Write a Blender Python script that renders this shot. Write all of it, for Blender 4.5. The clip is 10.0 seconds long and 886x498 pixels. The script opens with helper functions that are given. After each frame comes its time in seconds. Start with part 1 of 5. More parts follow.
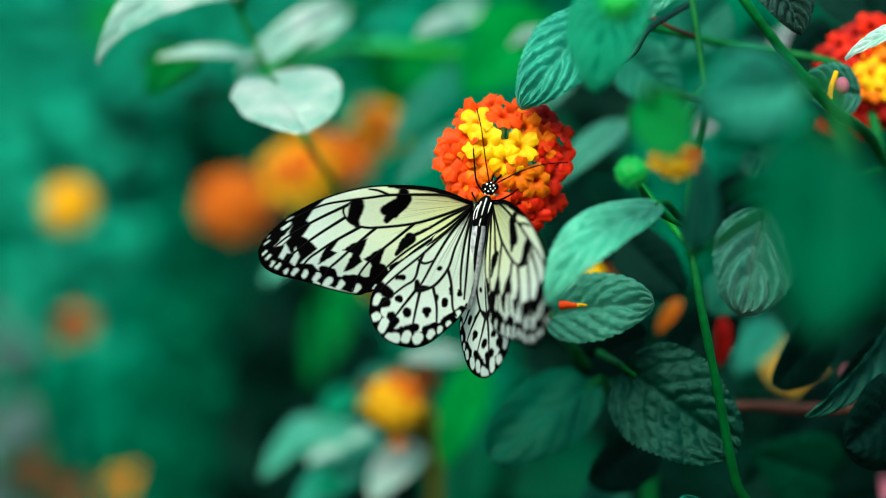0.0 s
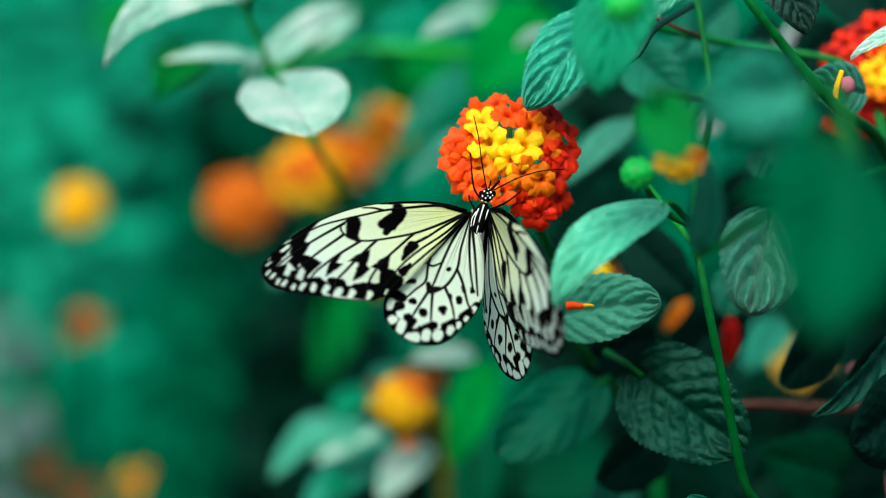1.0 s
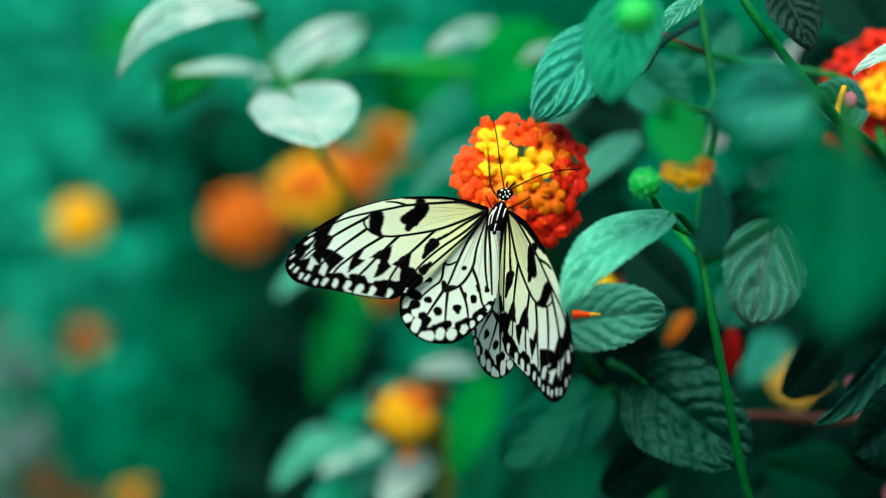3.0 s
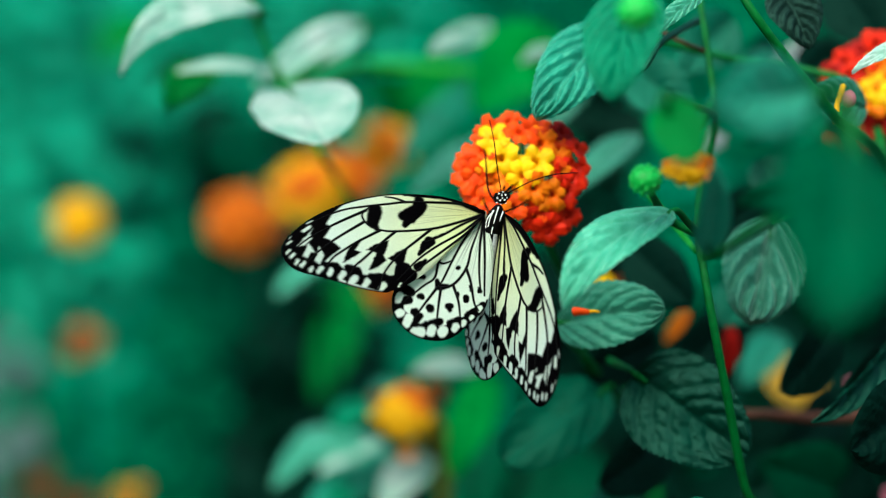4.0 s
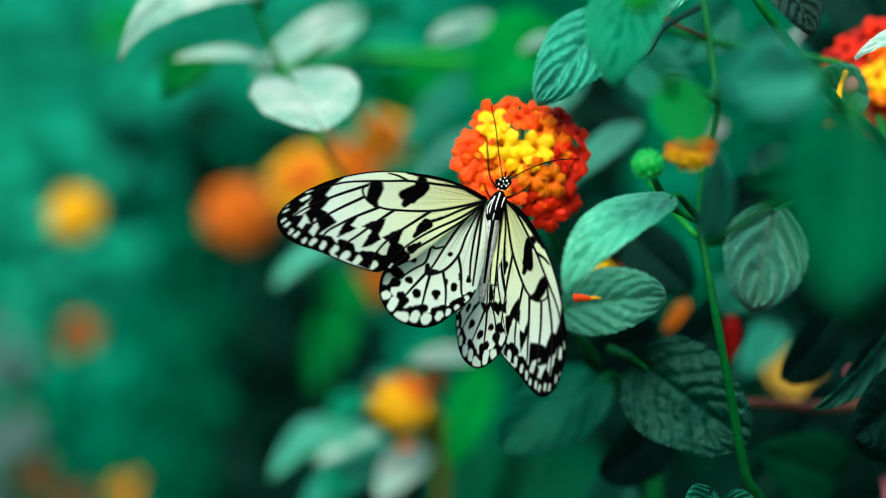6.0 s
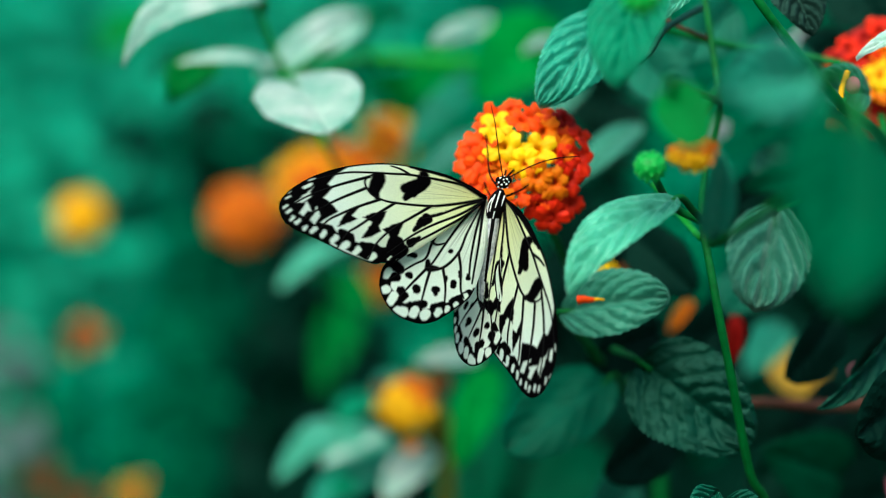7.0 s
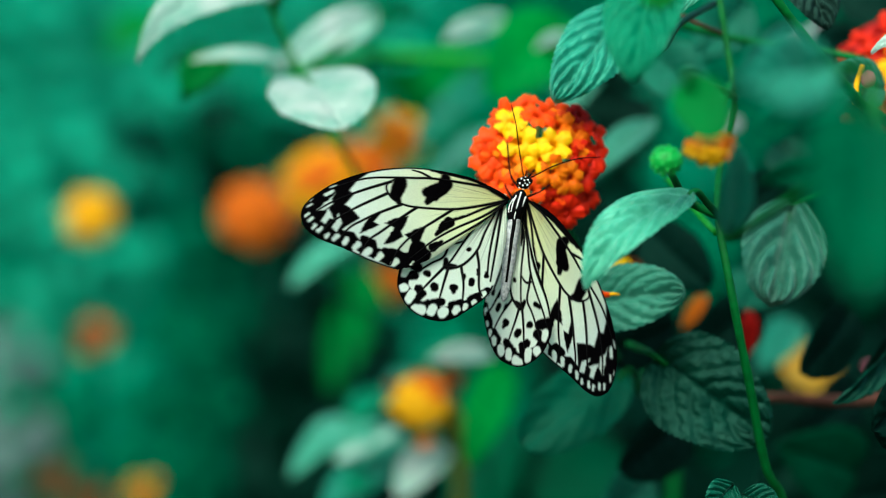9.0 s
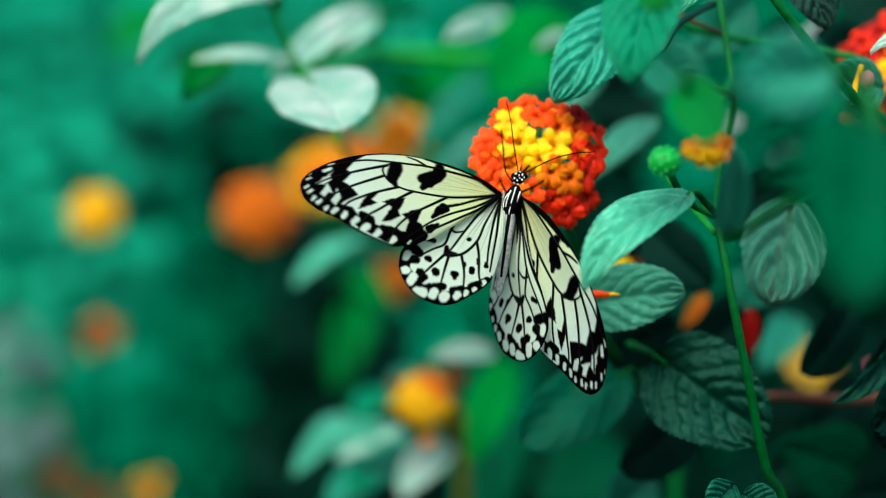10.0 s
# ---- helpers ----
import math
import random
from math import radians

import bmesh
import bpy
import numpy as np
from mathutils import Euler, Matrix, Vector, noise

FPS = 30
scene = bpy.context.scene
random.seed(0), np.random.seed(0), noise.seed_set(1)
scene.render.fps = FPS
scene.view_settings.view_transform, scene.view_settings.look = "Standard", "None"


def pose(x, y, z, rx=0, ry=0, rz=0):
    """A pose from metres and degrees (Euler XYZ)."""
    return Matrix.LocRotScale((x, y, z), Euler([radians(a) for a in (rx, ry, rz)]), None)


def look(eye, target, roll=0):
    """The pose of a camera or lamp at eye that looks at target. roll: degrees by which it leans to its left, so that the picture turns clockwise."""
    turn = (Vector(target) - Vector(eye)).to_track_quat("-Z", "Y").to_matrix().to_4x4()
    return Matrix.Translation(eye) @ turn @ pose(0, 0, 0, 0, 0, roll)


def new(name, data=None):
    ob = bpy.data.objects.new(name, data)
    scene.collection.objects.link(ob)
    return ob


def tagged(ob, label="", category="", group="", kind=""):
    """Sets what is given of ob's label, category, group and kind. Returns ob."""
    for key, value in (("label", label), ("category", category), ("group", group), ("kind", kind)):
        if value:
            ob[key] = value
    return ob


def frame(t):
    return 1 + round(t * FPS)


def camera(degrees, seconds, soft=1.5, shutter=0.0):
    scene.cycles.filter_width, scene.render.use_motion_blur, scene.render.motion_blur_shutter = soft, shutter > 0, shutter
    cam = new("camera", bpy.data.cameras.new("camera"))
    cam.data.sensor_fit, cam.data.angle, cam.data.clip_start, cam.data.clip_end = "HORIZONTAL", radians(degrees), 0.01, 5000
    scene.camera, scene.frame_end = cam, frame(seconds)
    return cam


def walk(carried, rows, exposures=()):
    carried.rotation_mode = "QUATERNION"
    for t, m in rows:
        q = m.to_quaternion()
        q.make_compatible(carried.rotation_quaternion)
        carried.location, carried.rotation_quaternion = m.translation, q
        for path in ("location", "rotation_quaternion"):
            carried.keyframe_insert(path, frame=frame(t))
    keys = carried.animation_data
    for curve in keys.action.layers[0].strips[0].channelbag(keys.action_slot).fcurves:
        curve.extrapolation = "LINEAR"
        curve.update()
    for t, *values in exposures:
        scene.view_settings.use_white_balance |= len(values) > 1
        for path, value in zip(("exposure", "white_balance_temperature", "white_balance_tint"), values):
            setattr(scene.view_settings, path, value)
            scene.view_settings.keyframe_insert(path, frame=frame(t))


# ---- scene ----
CAM = [
    (0.0, pose(0.00000, 0.00000, 1.20000, 90.00, -0.00, 0.00)),
    (0.5, pose(0.00081, -0.00079, 1.20059, 89.89, 0.00, 0.20)),
    (1.0, pose(0.00074, -0.00113, 1.20127, 89.89, 0.31, 0.31)),
    (1.5, pose(0.00080, -0.00466, 1.19996, 90.07, 0.04, 0.45)),
    (2.0, pose(-0.00089, -0.00617, 1.19903, 90.30, 0.07, 0.31)),
    (2.5, pose(-0.00311, -0.00779, 1.19765, 90.55, -0.05, 0.10)),
    (4.0, pose(-0.00548, -0.01167, 1.19400, 90.92, -0.31, -0.12)),
    (4.5, pose(-0.00659, -0.01011, 1.19149, 91.04, -0.43, -0.26)),
    (5.0, pose(-0.00696, -0.00968, 1.19101, 90.93, -0.40, -0.29)),
    (5.5, pose(-0.00737, -0.00947, 1.19052, 90.88, -0.49, -0.34)),
    (7.0, pose(-0.00666, -0.01093, 1.19172, 90.82, -0.04, -0.12)),
    (7.5, pose(-0.00706, -0.01128, 1.19309, 90.70, 0.27, -0.06)),
    (8.0, pose(-0.00805, -0.01163, 1.19194, 90.82, 0.36, -0.01)),
    (8.5, pose(-0.00869, -0.01178, 1.19105, 90.83, 0.11, 0.05)),
    (9.0, pose(-0.00940, -0.01135, 1.19034, 90.83, 0.13, 0.06)),
    (9.5, pose(-0.00854, -0.01093, 1.19131, 90.68, -0.07, 0.16)),
    (10.0, pose(-0.00732, -0.01237, 1.19199, 90.65, 0.23, 0.30))]

cam = camera(28.0, 10.0, soft=1.0)
walk(cam, CAM, exposures=[(0.0, 0.60, 6250, -8), (10.0, 0.60, 6250, -8)])
cam.data.dof.use_dof = True
cam.data.dof.focus_distance = 0.472
cam.data.dof.aperture_fstop = 4.0

# ---- light: a bright hazy sky and a soft sun from above ----
SUN_EL = radians(49.5)
sky = bpy.data.worlds.new("sky")
scene.world = sky
sky.use_nodes = True
sky_nodes = sky.node_tree.nodes
sky_tex = sky_nodes.new("ShaderNodeTexSky")
sky_tex.sky_type = "NISHITA"
sky_tex.sun_disc = False
sky_tex.sun_elevation = SUN_EL
sky_tex.sun_rotation = radians(202)
sky_tex.air_density, sky_tex.dust_density, sky_tex.ozone_density = 1.0, 3.0, 0.6
sky_nodes["Background"].inputs["Strength"].default_value = 0.15
sky.node_tree.links.new(sky_tex.outputs[0], sky_nodes["Background"].inputs["Color"])
sun_data = bpy.data.lights.new("sun", "SUN")
sun_data.energy, sun_data.angle, sun_data.color = 3.9, radians(45), (1.0, 0.96, 0.88)
sun = new("sun", sun_data)
sun.matrix_world = look((-0.85, -1.55, 3.8), (0, 0.5, 1.2))


# ---- materials ----
def shader(name, rough=0.5, spec=0.5):
    m = bpy.data.materials.new(name)
    m.use_nodes = True
    n = m.node_tree.nodes
    b = n["Principled BSDF"]
    b.inputs["Roughness"].default_value = rough
    b.inputs["Specular IOR Level"].default_value = spec
    return m, n, m.node_tree.links, b


def ramp(n, links, src, stops):
    r = n.new("ShaderNodeValToRGB")
    while len(r.color_ramp.elements) < len(stops):
        r.color_ramp.elements.new(0.5)
    for e, (p, c) in zip(r.color_ramp.elements, stops):
        e.position, e.color = p, (*c, 1)
    links.new(src, r.inputs["Fac"])
    return r.outputs["Color"]


def blend(n, links, fac, a, b, mode="MIX"):
    x = n.new("ShaderNodeMix")
    x.data_type, x.blend_type = "RGBA", mode
    for sock, v in ((x.inputs["Factor"], fac), (x.inputs["A"], a), (x.inputs["B"], b)):
        if isinstance(v, tuple):
            sock.default_value = (*v, 1)
        elif isinstance(v, (int, float)):
            sock.default_value = v
        else:
            links.new(v, sock)
    return x.outputs["Result"]


def grain(n, scale, detail=4.0, rough=0.6):
    t = n.new("ShaderNodeTexNoise")
    t.inputs["Scale"].default_value, t.inputs["Detail"].default_value = scale, detail
    t.inputs["Roughness"].default_value = rough
    c = n.new("ShaderNodeTexCoord")
    t.id_data.links.new(c.outputs["Object"], t.inputs["Vector"])
    return t.outputs["Fac"]


def relief(n, links, b, height, strength, distance):
    u = n.new("ShaderNodeBump")
    u.inputs["Strength"].default_value, u.inputs["Distance"].default_value = strength, distance
    links.new(height, u.inputs["Height"])
    links.new(u.outputs["Normal"], b.inputs["Normal"])


def leaf_material(name, dark, mid, vein, rough=0.42, spec=0.5, through_light=0.25, island=False, fuzz=0.0, tint=(0.36, 1.0, 0.78)):
    m, n, links, b = shader(name, rough, spec)
    b.inputs["Specular Tint"].default_value = (*tint, 1)
    b.inputs["Sheen Weight"].default_value, b.inputs["Sheen Roughness"].default_value = fuzz, 0.4
    b.inputs["Sheen Tint"].default_value = (0.60, 1.0, 0.86, 1)
    big, fine = grain(n, 60.0, 3.0), grain(n, 900.0, 5.0)
    col = ramp(n, links, big, [(0.3, dark), (0.7, mid)])
    col = blend(n, links, 0.2, col, ramp(n, links, fine, [(0.3, dark), (0.75, vein)]))
    if island:
        g = n.new("ShaderNodeNewGeometry")
        rnd = g.outputs["Random Per Island"]
    else:
        g = n.new("ShaderNodeObjectInfo")
        rnd = g.outputs["Random"]
        a = n.new("ShaderNodeAttribute")
        a.attribute_name = "vein"
        col = blend(n, links, a.outputs["Fac"], col, vein)
    h = n.new("ShaderNodeHueSaturation")
    span = n.new("ShaderNodeMapRange")
    span.inputs["To Min"].default_value, span.inputs["To Max"].default_value = (0.45, 1.7) if island else (0.75, 1.25)
    links.new(rnd, span.inputs["Value"])
    links.new(span.outputs["Result"], h.inputs["Value"])
    links.new(col, h.inputs["Color"])
    col = h.outputs["Color"]
    links.new(col, b.inputs["Base Color"])
    cells = n.new("ShaderNodeTexVoronoi")
    cells.feature = "SMOOTH_F1"
    cells.inputs["Scale"].default_value, cells.inputs["Smoothness"].default_value = 520.0, 0.4
    where = n.new("ShaderNodeTexCoord")
    links.new(where.outputs["Object"], cells.inputs["Vector"])
    pucker = n.new("ShaderNodeMath")
    pucker.operation = "MULTIPLY_ADD"
    pucker.inputs[1].default_value = -0.8
    links.new(cells.outputs["Distance"], pucker.inputs[0])
    links.new(fine, pucker.inputs[2])
    relief(n, links, b, pucker.outputs["Value"], 0.45 if not island else 0.1, 0.0008)
    t = n.new("ShaderNodeBsdfTranslucent")
    links.new(col, t.inputs["Color"])
    mix = n.new("ShaderNodeMixShader")
    mix.inputs["Fac"].default_value = through_light
    links.new(b.outputs["BSDF"], mix.inputs[1])
    links.new(t.outputs["BSDF"], mix.inputs[2])
    links.new(mix.outputs["Shader"], n["Material Output"].inputs["Surface"])
    return m


def petal_material(name, deep, light, throat=None):
    m, n, links, b = shader(name, 0.55, 0.15)
    col = ramp(n, links, grain(n, 350.0, 4.0), [(0.3, deep), (0.7, light)])
    if throat:
        a = n.new("ShaderNodeAttribute")
        a.attribute_name = "throat"
        col = blend(n, links, a.outputs["Fac"], col, throat)
    h = n.new("ShaderNodeHueSaturation")
    o = n.new("ShaderNodeObjectInfo")
    span = n.new("ShaderNodeMapRange")
    span.inputs["To Min"].default_value, span.inputs["To Max"].default_value = 0.8, 1.15
    links.new(o.outputs["Random"], span.inputs["Value"])
    links.new(span.outputs["Result"], h.inputs["Value"])
    links.new(col, h.inputs["Color"])
    links.new(h.outputs["Color"], b.inputs["Base Color"])
    relief(n, links, b, grain(n, 1500.0, 3.0), 0.25, 0.0003)
    t = n.new("ShaderNodeBsdfTranslucent")
    links.new(h.outputs["Color"], t.inputs["Color"])
    mix = n.new("ShaderNodeMixShader")
    mix.inputs["Fac"].default_value = 0.36
    links.new(b.outputs["BSDF"], mix.inputs[1])
    links.new(t.outputs["BSDF"], mix.inputs[2])
    links.new(mix.outputs["Shader"], n["Material Output"].inputs["Surface"])
    return m


def plain_material(name, a, c, scale=400.0, rough=0.5, spec=0.4, bump=0.0003):
    m, n, links, b = shader(name, rough, spec)
    f = grain(n, scale)
    links.new(ramp(n, links, f, [(0.3, a), (0.7, c)]), b.inputs["Base Color"])
    relief(n, links, b, f, 0.4, bump)
    return m


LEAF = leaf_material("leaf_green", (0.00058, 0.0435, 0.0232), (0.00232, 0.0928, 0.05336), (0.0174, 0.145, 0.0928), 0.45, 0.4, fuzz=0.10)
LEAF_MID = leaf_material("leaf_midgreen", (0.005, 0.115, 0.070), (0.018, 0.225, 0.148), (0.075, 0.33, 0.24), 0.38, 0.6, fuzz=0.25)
# lit copy of the leaf green: strong light is partly in the base colour
LEAF_LIT = leaf_material("leaf_lit", (0.005, 0.150, 0.078), (0.070, 0.38, 0.250), (0.20, 0.54, 0.42), 0.32, 0.75, fuzz=0.25, tint=(0.7, 1.0, 0.9))
LEAF_SOFT = leaf_material("leaf_soft", (0.0004, 0.036, 0.013), (0.0010, 0.069, 0.027), (0.005, 0.10, 0.044), 0.6, 0.15)
LEAF_TEAL = leaf_material("leaf_teal", (0.003, 0.095, 0.043), (0.010, 0.185, 0.092), (0.03, 0.27, 0.15), 0.5, 0.25)
LEAF_HAIRY = leaf_material("leaf_hairy", (0.006, 0.085, 0.050), (0.024, 0.155, 0.102), (0.08, 0.24, 0.175), 0.42, 0.5, fuzz=0.45, tint=(0.6, 1.0, 0.88))
LEAF_SAGE = leaf_material("leaf_sage", (0.0015, 0.060, 0.030), (0.0045, 0.110, 0.060), (0.018, 0.17, 0.105), 0.5, 0.2, fuzz=0.0, tint=(0.5, 1.0, 0.82))
# shaded copy of the leaf green, darker in its base colour
LEAF_HALF_SHADE = leaf_material("leaf_half_shade", (0.0005, 0.021, 0.011), (0.0014, 0.043, 0.025), (0.010, 0.085, 0.053), 0.42, 0.32)
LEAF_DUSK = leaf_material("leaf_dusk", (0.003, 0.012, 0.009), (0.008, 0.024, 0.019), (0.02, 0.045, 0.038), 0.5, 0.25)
# grey leaf shapes added in place of bright gaps through the foliage
LEAF_GAP = leaf_material("leaf_gap", (0.22, 0.24, 0.26), (0.36, 0.37, 0.40), (0.5, 0.5, 0.52), 0.5, 0.4)
# whitish leaf: the sky's sheen on upper sides is painted into the colour
LEAF_SHEEN = leaf_material("leaf_sheen", (0.08, 0.33, 0.235), (0.49, 0.55, 0.52), (0.60, 0.65, 0.62), 0.36, 0.7, tint=(0.8, 1.0, 0.95))
# near-black leaf: deep shade inside the shrub is painted in as colour
LEAF_SHADE = leaf_material("leaf_shade", (0.0006, 0.0066, 0.0045), (0.0012, 0.014, 0.0095), (0.004, 0.024, 0.018), 0.55, 0.08)
LEAF_FRESH = leaf_material("leaf_fresh", (0.002, 0.095, 0.010), (0.005, 0.165, 0.020), (0.018, 0.23, 0.04), 0.55, 0.15)
LEAF_YELLOW = leaf_material("leaf_yellow", (0.36, 0.17, 0.003), (0.50, 0.27, 0.006), (0.5, 0.30, 0.03))
# paler foliage green: bright open daylight is put into the colour
FAR_LIT = leaf_material("foliage_lit", (0.010, 0.21, 0.130), (0.036, 0.385, 0.235), (0.09, 0.46, 0.31), 0.6, 0.12, 0.3, True)
FAR = leaf_material("foliage_green", (0.0006, 0.06, 0.026), (0.0018, 0.125, 0.058), (0.012, 0.18, 0.095), 0.6, 0.08, 0.25, True)
FAR_GREY = leaf_material("foliage_grey", (0.04, 0.075, 0.075), (0.11, 0.16, 0.16), (0.18, 0.22, 0.22), 0.6, 0.1, 0.25, True)
# near-black foliage: the shade behind the lantanas is put into its colour
FAR_SHADE = leaf_material("foliage_shade", (0.0003, 0.0045, 0.0026), (0.0006, 0.0115, 0.0070), (0.0015, 0.020, 0.013), 0.6, 0.06, 0.15, True)
STEM = plain_material("stem_green", (0.002, 0.062, 0.010), (0.006, 0.120, 0.021), 300.0, 0.55, 0.12)
STEM_OLIVE = plain_material("stem_olive", (0.06, 0.075, 0.004), (0.13, 0.12, 0.008), 300.0, 0.6, 0.1)
STEM_FRESH = plain_material("stem_fresh", (0.01, 0.16, 0.012), (0.03, 0.28, 0.025), 300.0, 0.55, 0.12)
TWIG = plain_material("twig_brown", (0.035, 0.009, 0.004), (0.085, 0.022, 0.009), 250.0, 0.7)
BUD_PALE = plain_material("bud_pale", (0.10, 0.36, 0.20), (0.24, 0.50, 0.30), 500.0)
BUD = plain_material("bud_green", (0.01, 0.28, 0.03), (0.03, 0.45, 0.06), 500.0)
DARK_RED = petal_material("petal_dark_red", (0.24, 0.002, 0.002), (0.40, 0.006, 0.004))
RED = petal_material("petal_red", (0.62, 0.006, 0.001), (0.80, 0.028, 0.003), (0.30, 0.004, 0.001))
SCARLET = petal_material("petal_scarlet", (0.78, 0.040, 0.001), (0.90, 0.100, 0.004), (0.62, 0.030, 0.002))
ORANGE = petal_material("petal_orange", (0.84, 0.13, 0.001), (0.92, 0.27, 0.004), (0.80, 0.10, 0.002))
YELLOW = petal_material("petal_yellow", (0.88, 0.45, 0.001), (0.94, 0.64, 0.006), (0.84, 0.34, 0.002))
# duller petal colours: the lower light on the heads behind is in them
OCHRE = petal_material("petal_ochre", (0.50, 0.095, 0.001), (0.66, 0.170, 0.003))
GOLD = petal_material("petal_gold", (0.62, 0.30, 0.001), (0.82, 0.48, 0.003))
RUST_DIM = petal_material("petal_rust_dim", (0.10, 0.020, 0.003), (0.16, 0.040, 0.006))
PINK = petal_material("petal_pink", (0.40, 0.10, 0.16), (0.55, 0.18, 0.26))
SOIL = plain_material("soil", (0.012, 0.010, 0.007), (0.035, 0.028, 0.018), 9.0, 0.9, 0.2, 0.01)
BLACK = plain_material("chitin_black", (0.0008, 0.0008, 0.0010), (0.0022, 0.0018, 0.0022), 900.0, 0.6, 0.03)
HAIR_WHITE = plain_material("scale_white", (0.55, 0.56, 0.55), (0.75, 0.76, 0.74), 900.0, 0.6)
GREY = plain_material("abdomen_grey", (0.14, 0.15, 0.16), (0.45, 0.46, 0.47), 1100.0, 0.7, 0.2)


def wing_material():
    m, n, links, b = shader("wing_scales", 0.7, 0.02)
    a = n.new("ShaderNodeAttribute")
    a.attribute_name = "pattern"
    fine = grain(n, 2500.0, 3.0)
    col = blend(n, links, 0.18, a.outputs["Color"], ramp(n, links, fine, [(0.25, (0.35, 0.35, 0.32)), (0.7, (1, 1, 1))]), "MULTIPLY")
    links.new(col, b.inputs["Base Color"])
    relief(n, links, b, fine, 0.2, 0.0001)
    t = n.new("ShaderNodeBsdfTranslucent")
    links.new(col, t.inputs["Color"])
    mix = n.new("ShaderNodeMixShader")
    mix.inputs["Fac"].default_value = 0.62
    links.new(b.outputs["BSDF"], mix.inputs[1])
    links.new(t.outputs["BSDF"], mix.inputs[2])
    links.new(mix.outputs["Shader"], n["Material Output"].inputs["Surface"])
    return m


WING = wing_material()


# ---- building helpers ----
def part(name, data, material, parent, label=""):
    """Links a bmesh or a mesh as one object under a thing or a part."""
    if isinstance(data, bmesh.types.BMesh):
        me = bpy.data.meshes.new(name)
        data.to_mesh(me)
        data.free()
    else:
        me = data
    if material and not me.materials:
        me.materials.append(material)
    ob = new(name, me)
    ob.parent = parent
    if parent and parent.type == "EMPTY" and parent.name.startswith("lantana"):
        ob.matrix_parent_inverse = Matrix.Translation(-parent.location)
    if label:
        tagged(ob, label)
    return ob


def sheet(name, verts, nu, nv, wrap=False):
    """A smooth mesh over an (nu + 1) by (nv + 1) net of points."""
    me = bpy.data.meshes.new(name)
    faces = [(i * (nv + 1) + j, (i + 1) * (nv + 1) + j, (i + 1) * (nv + 1) + j + 1, i * (nv + 1) + j + 1)
             for i in range(nu) for j in range(nv)]
    me.from_pydata([tuple(v) for v in verts], [], faces)
    me.polygons.foreach_set("use_smooth", [True] * len(faces))
    return me


def glide(points, steps=8):
    """Catmull-Rom through the points."""
    p = [np.array(q, float) for q in points]
    p = [2 * p[0] - p[1]] + p + [2 * p[-1] - p[-2]]
    out = []
    for k in range(1, len(p) - 2):
        a, b, c, d = p[k - 1:k + 3]
        for s in np.linspace(0, 1, steps, endpoint=False):
            out.append(0.5 * (2 * b + (c - a) * s + (2 * a - 5 * b + 4 * c - d) * s * s + (3 * b - a - 3 * c + d) * s ** 3))
    return np.array(out + [p[-2]])


def tube(name, points, r0, r1, sides=8, steps=8, knots=0.0):
    """A round tapered tube through the points, closed at both ends."""
    c = glide(points, steps)
    n = len(c)
    verts, faces = [], []
    side = Vector((0.3, 1, 0.2))
    for i in range(n):
        d = Vector(c[min(i + 1, n - 1)] - c[max(i - 1, 0)]).normalized()
        u = d.cross(side).normalized()
        w = d.cross(u)
        r = r0 + (r1 - r0) * i / (n - 1)
        r *= 1 + knots * noise.noise(Vector(c[i]) * 150)
        for k in range(sides):
            a = 2 * math.pi * k / sides
            verts.append(Vector(c[i]) + r * (math.cos(a) * u + math.sin(a) * w))
    for i in range(n - 1):
        for k in range(sides):
            faces.append((i * sides + k, i * sides + (k + 1) % sides, (i + 1) * sides + (k + 1) % sides, (i + 1) * sides + k))
    faces += [tuple(range(sides))[::-1], tuple((n - 1) * sides + k for k in range(sides))]
    me = bpy.data.meshes.new(name)
    me.from_pydata(verts, [], faces)
    me.polygons.foreach_set("use_smooth", [True] * len(faces))
    return me


def ball(name, centre, radii, turn=None, seg=20, rings=14):
    bm = bmesh.new()
    bmesh.ops.create_uvsphere(bm, u_segments=seg, v_segments=rings, radius=1.0)
    m = Matrix.Translation(centre) @ (turn or Matrix()) @ Matrix.Diagonal((*radii, 1))
    bm.transform(m)
    for f in bm.faces:
        f.smooth = True
    me = bpy.data.meshes.new(name)
    bm.to_mesh(me)
    bm.free()
    return me


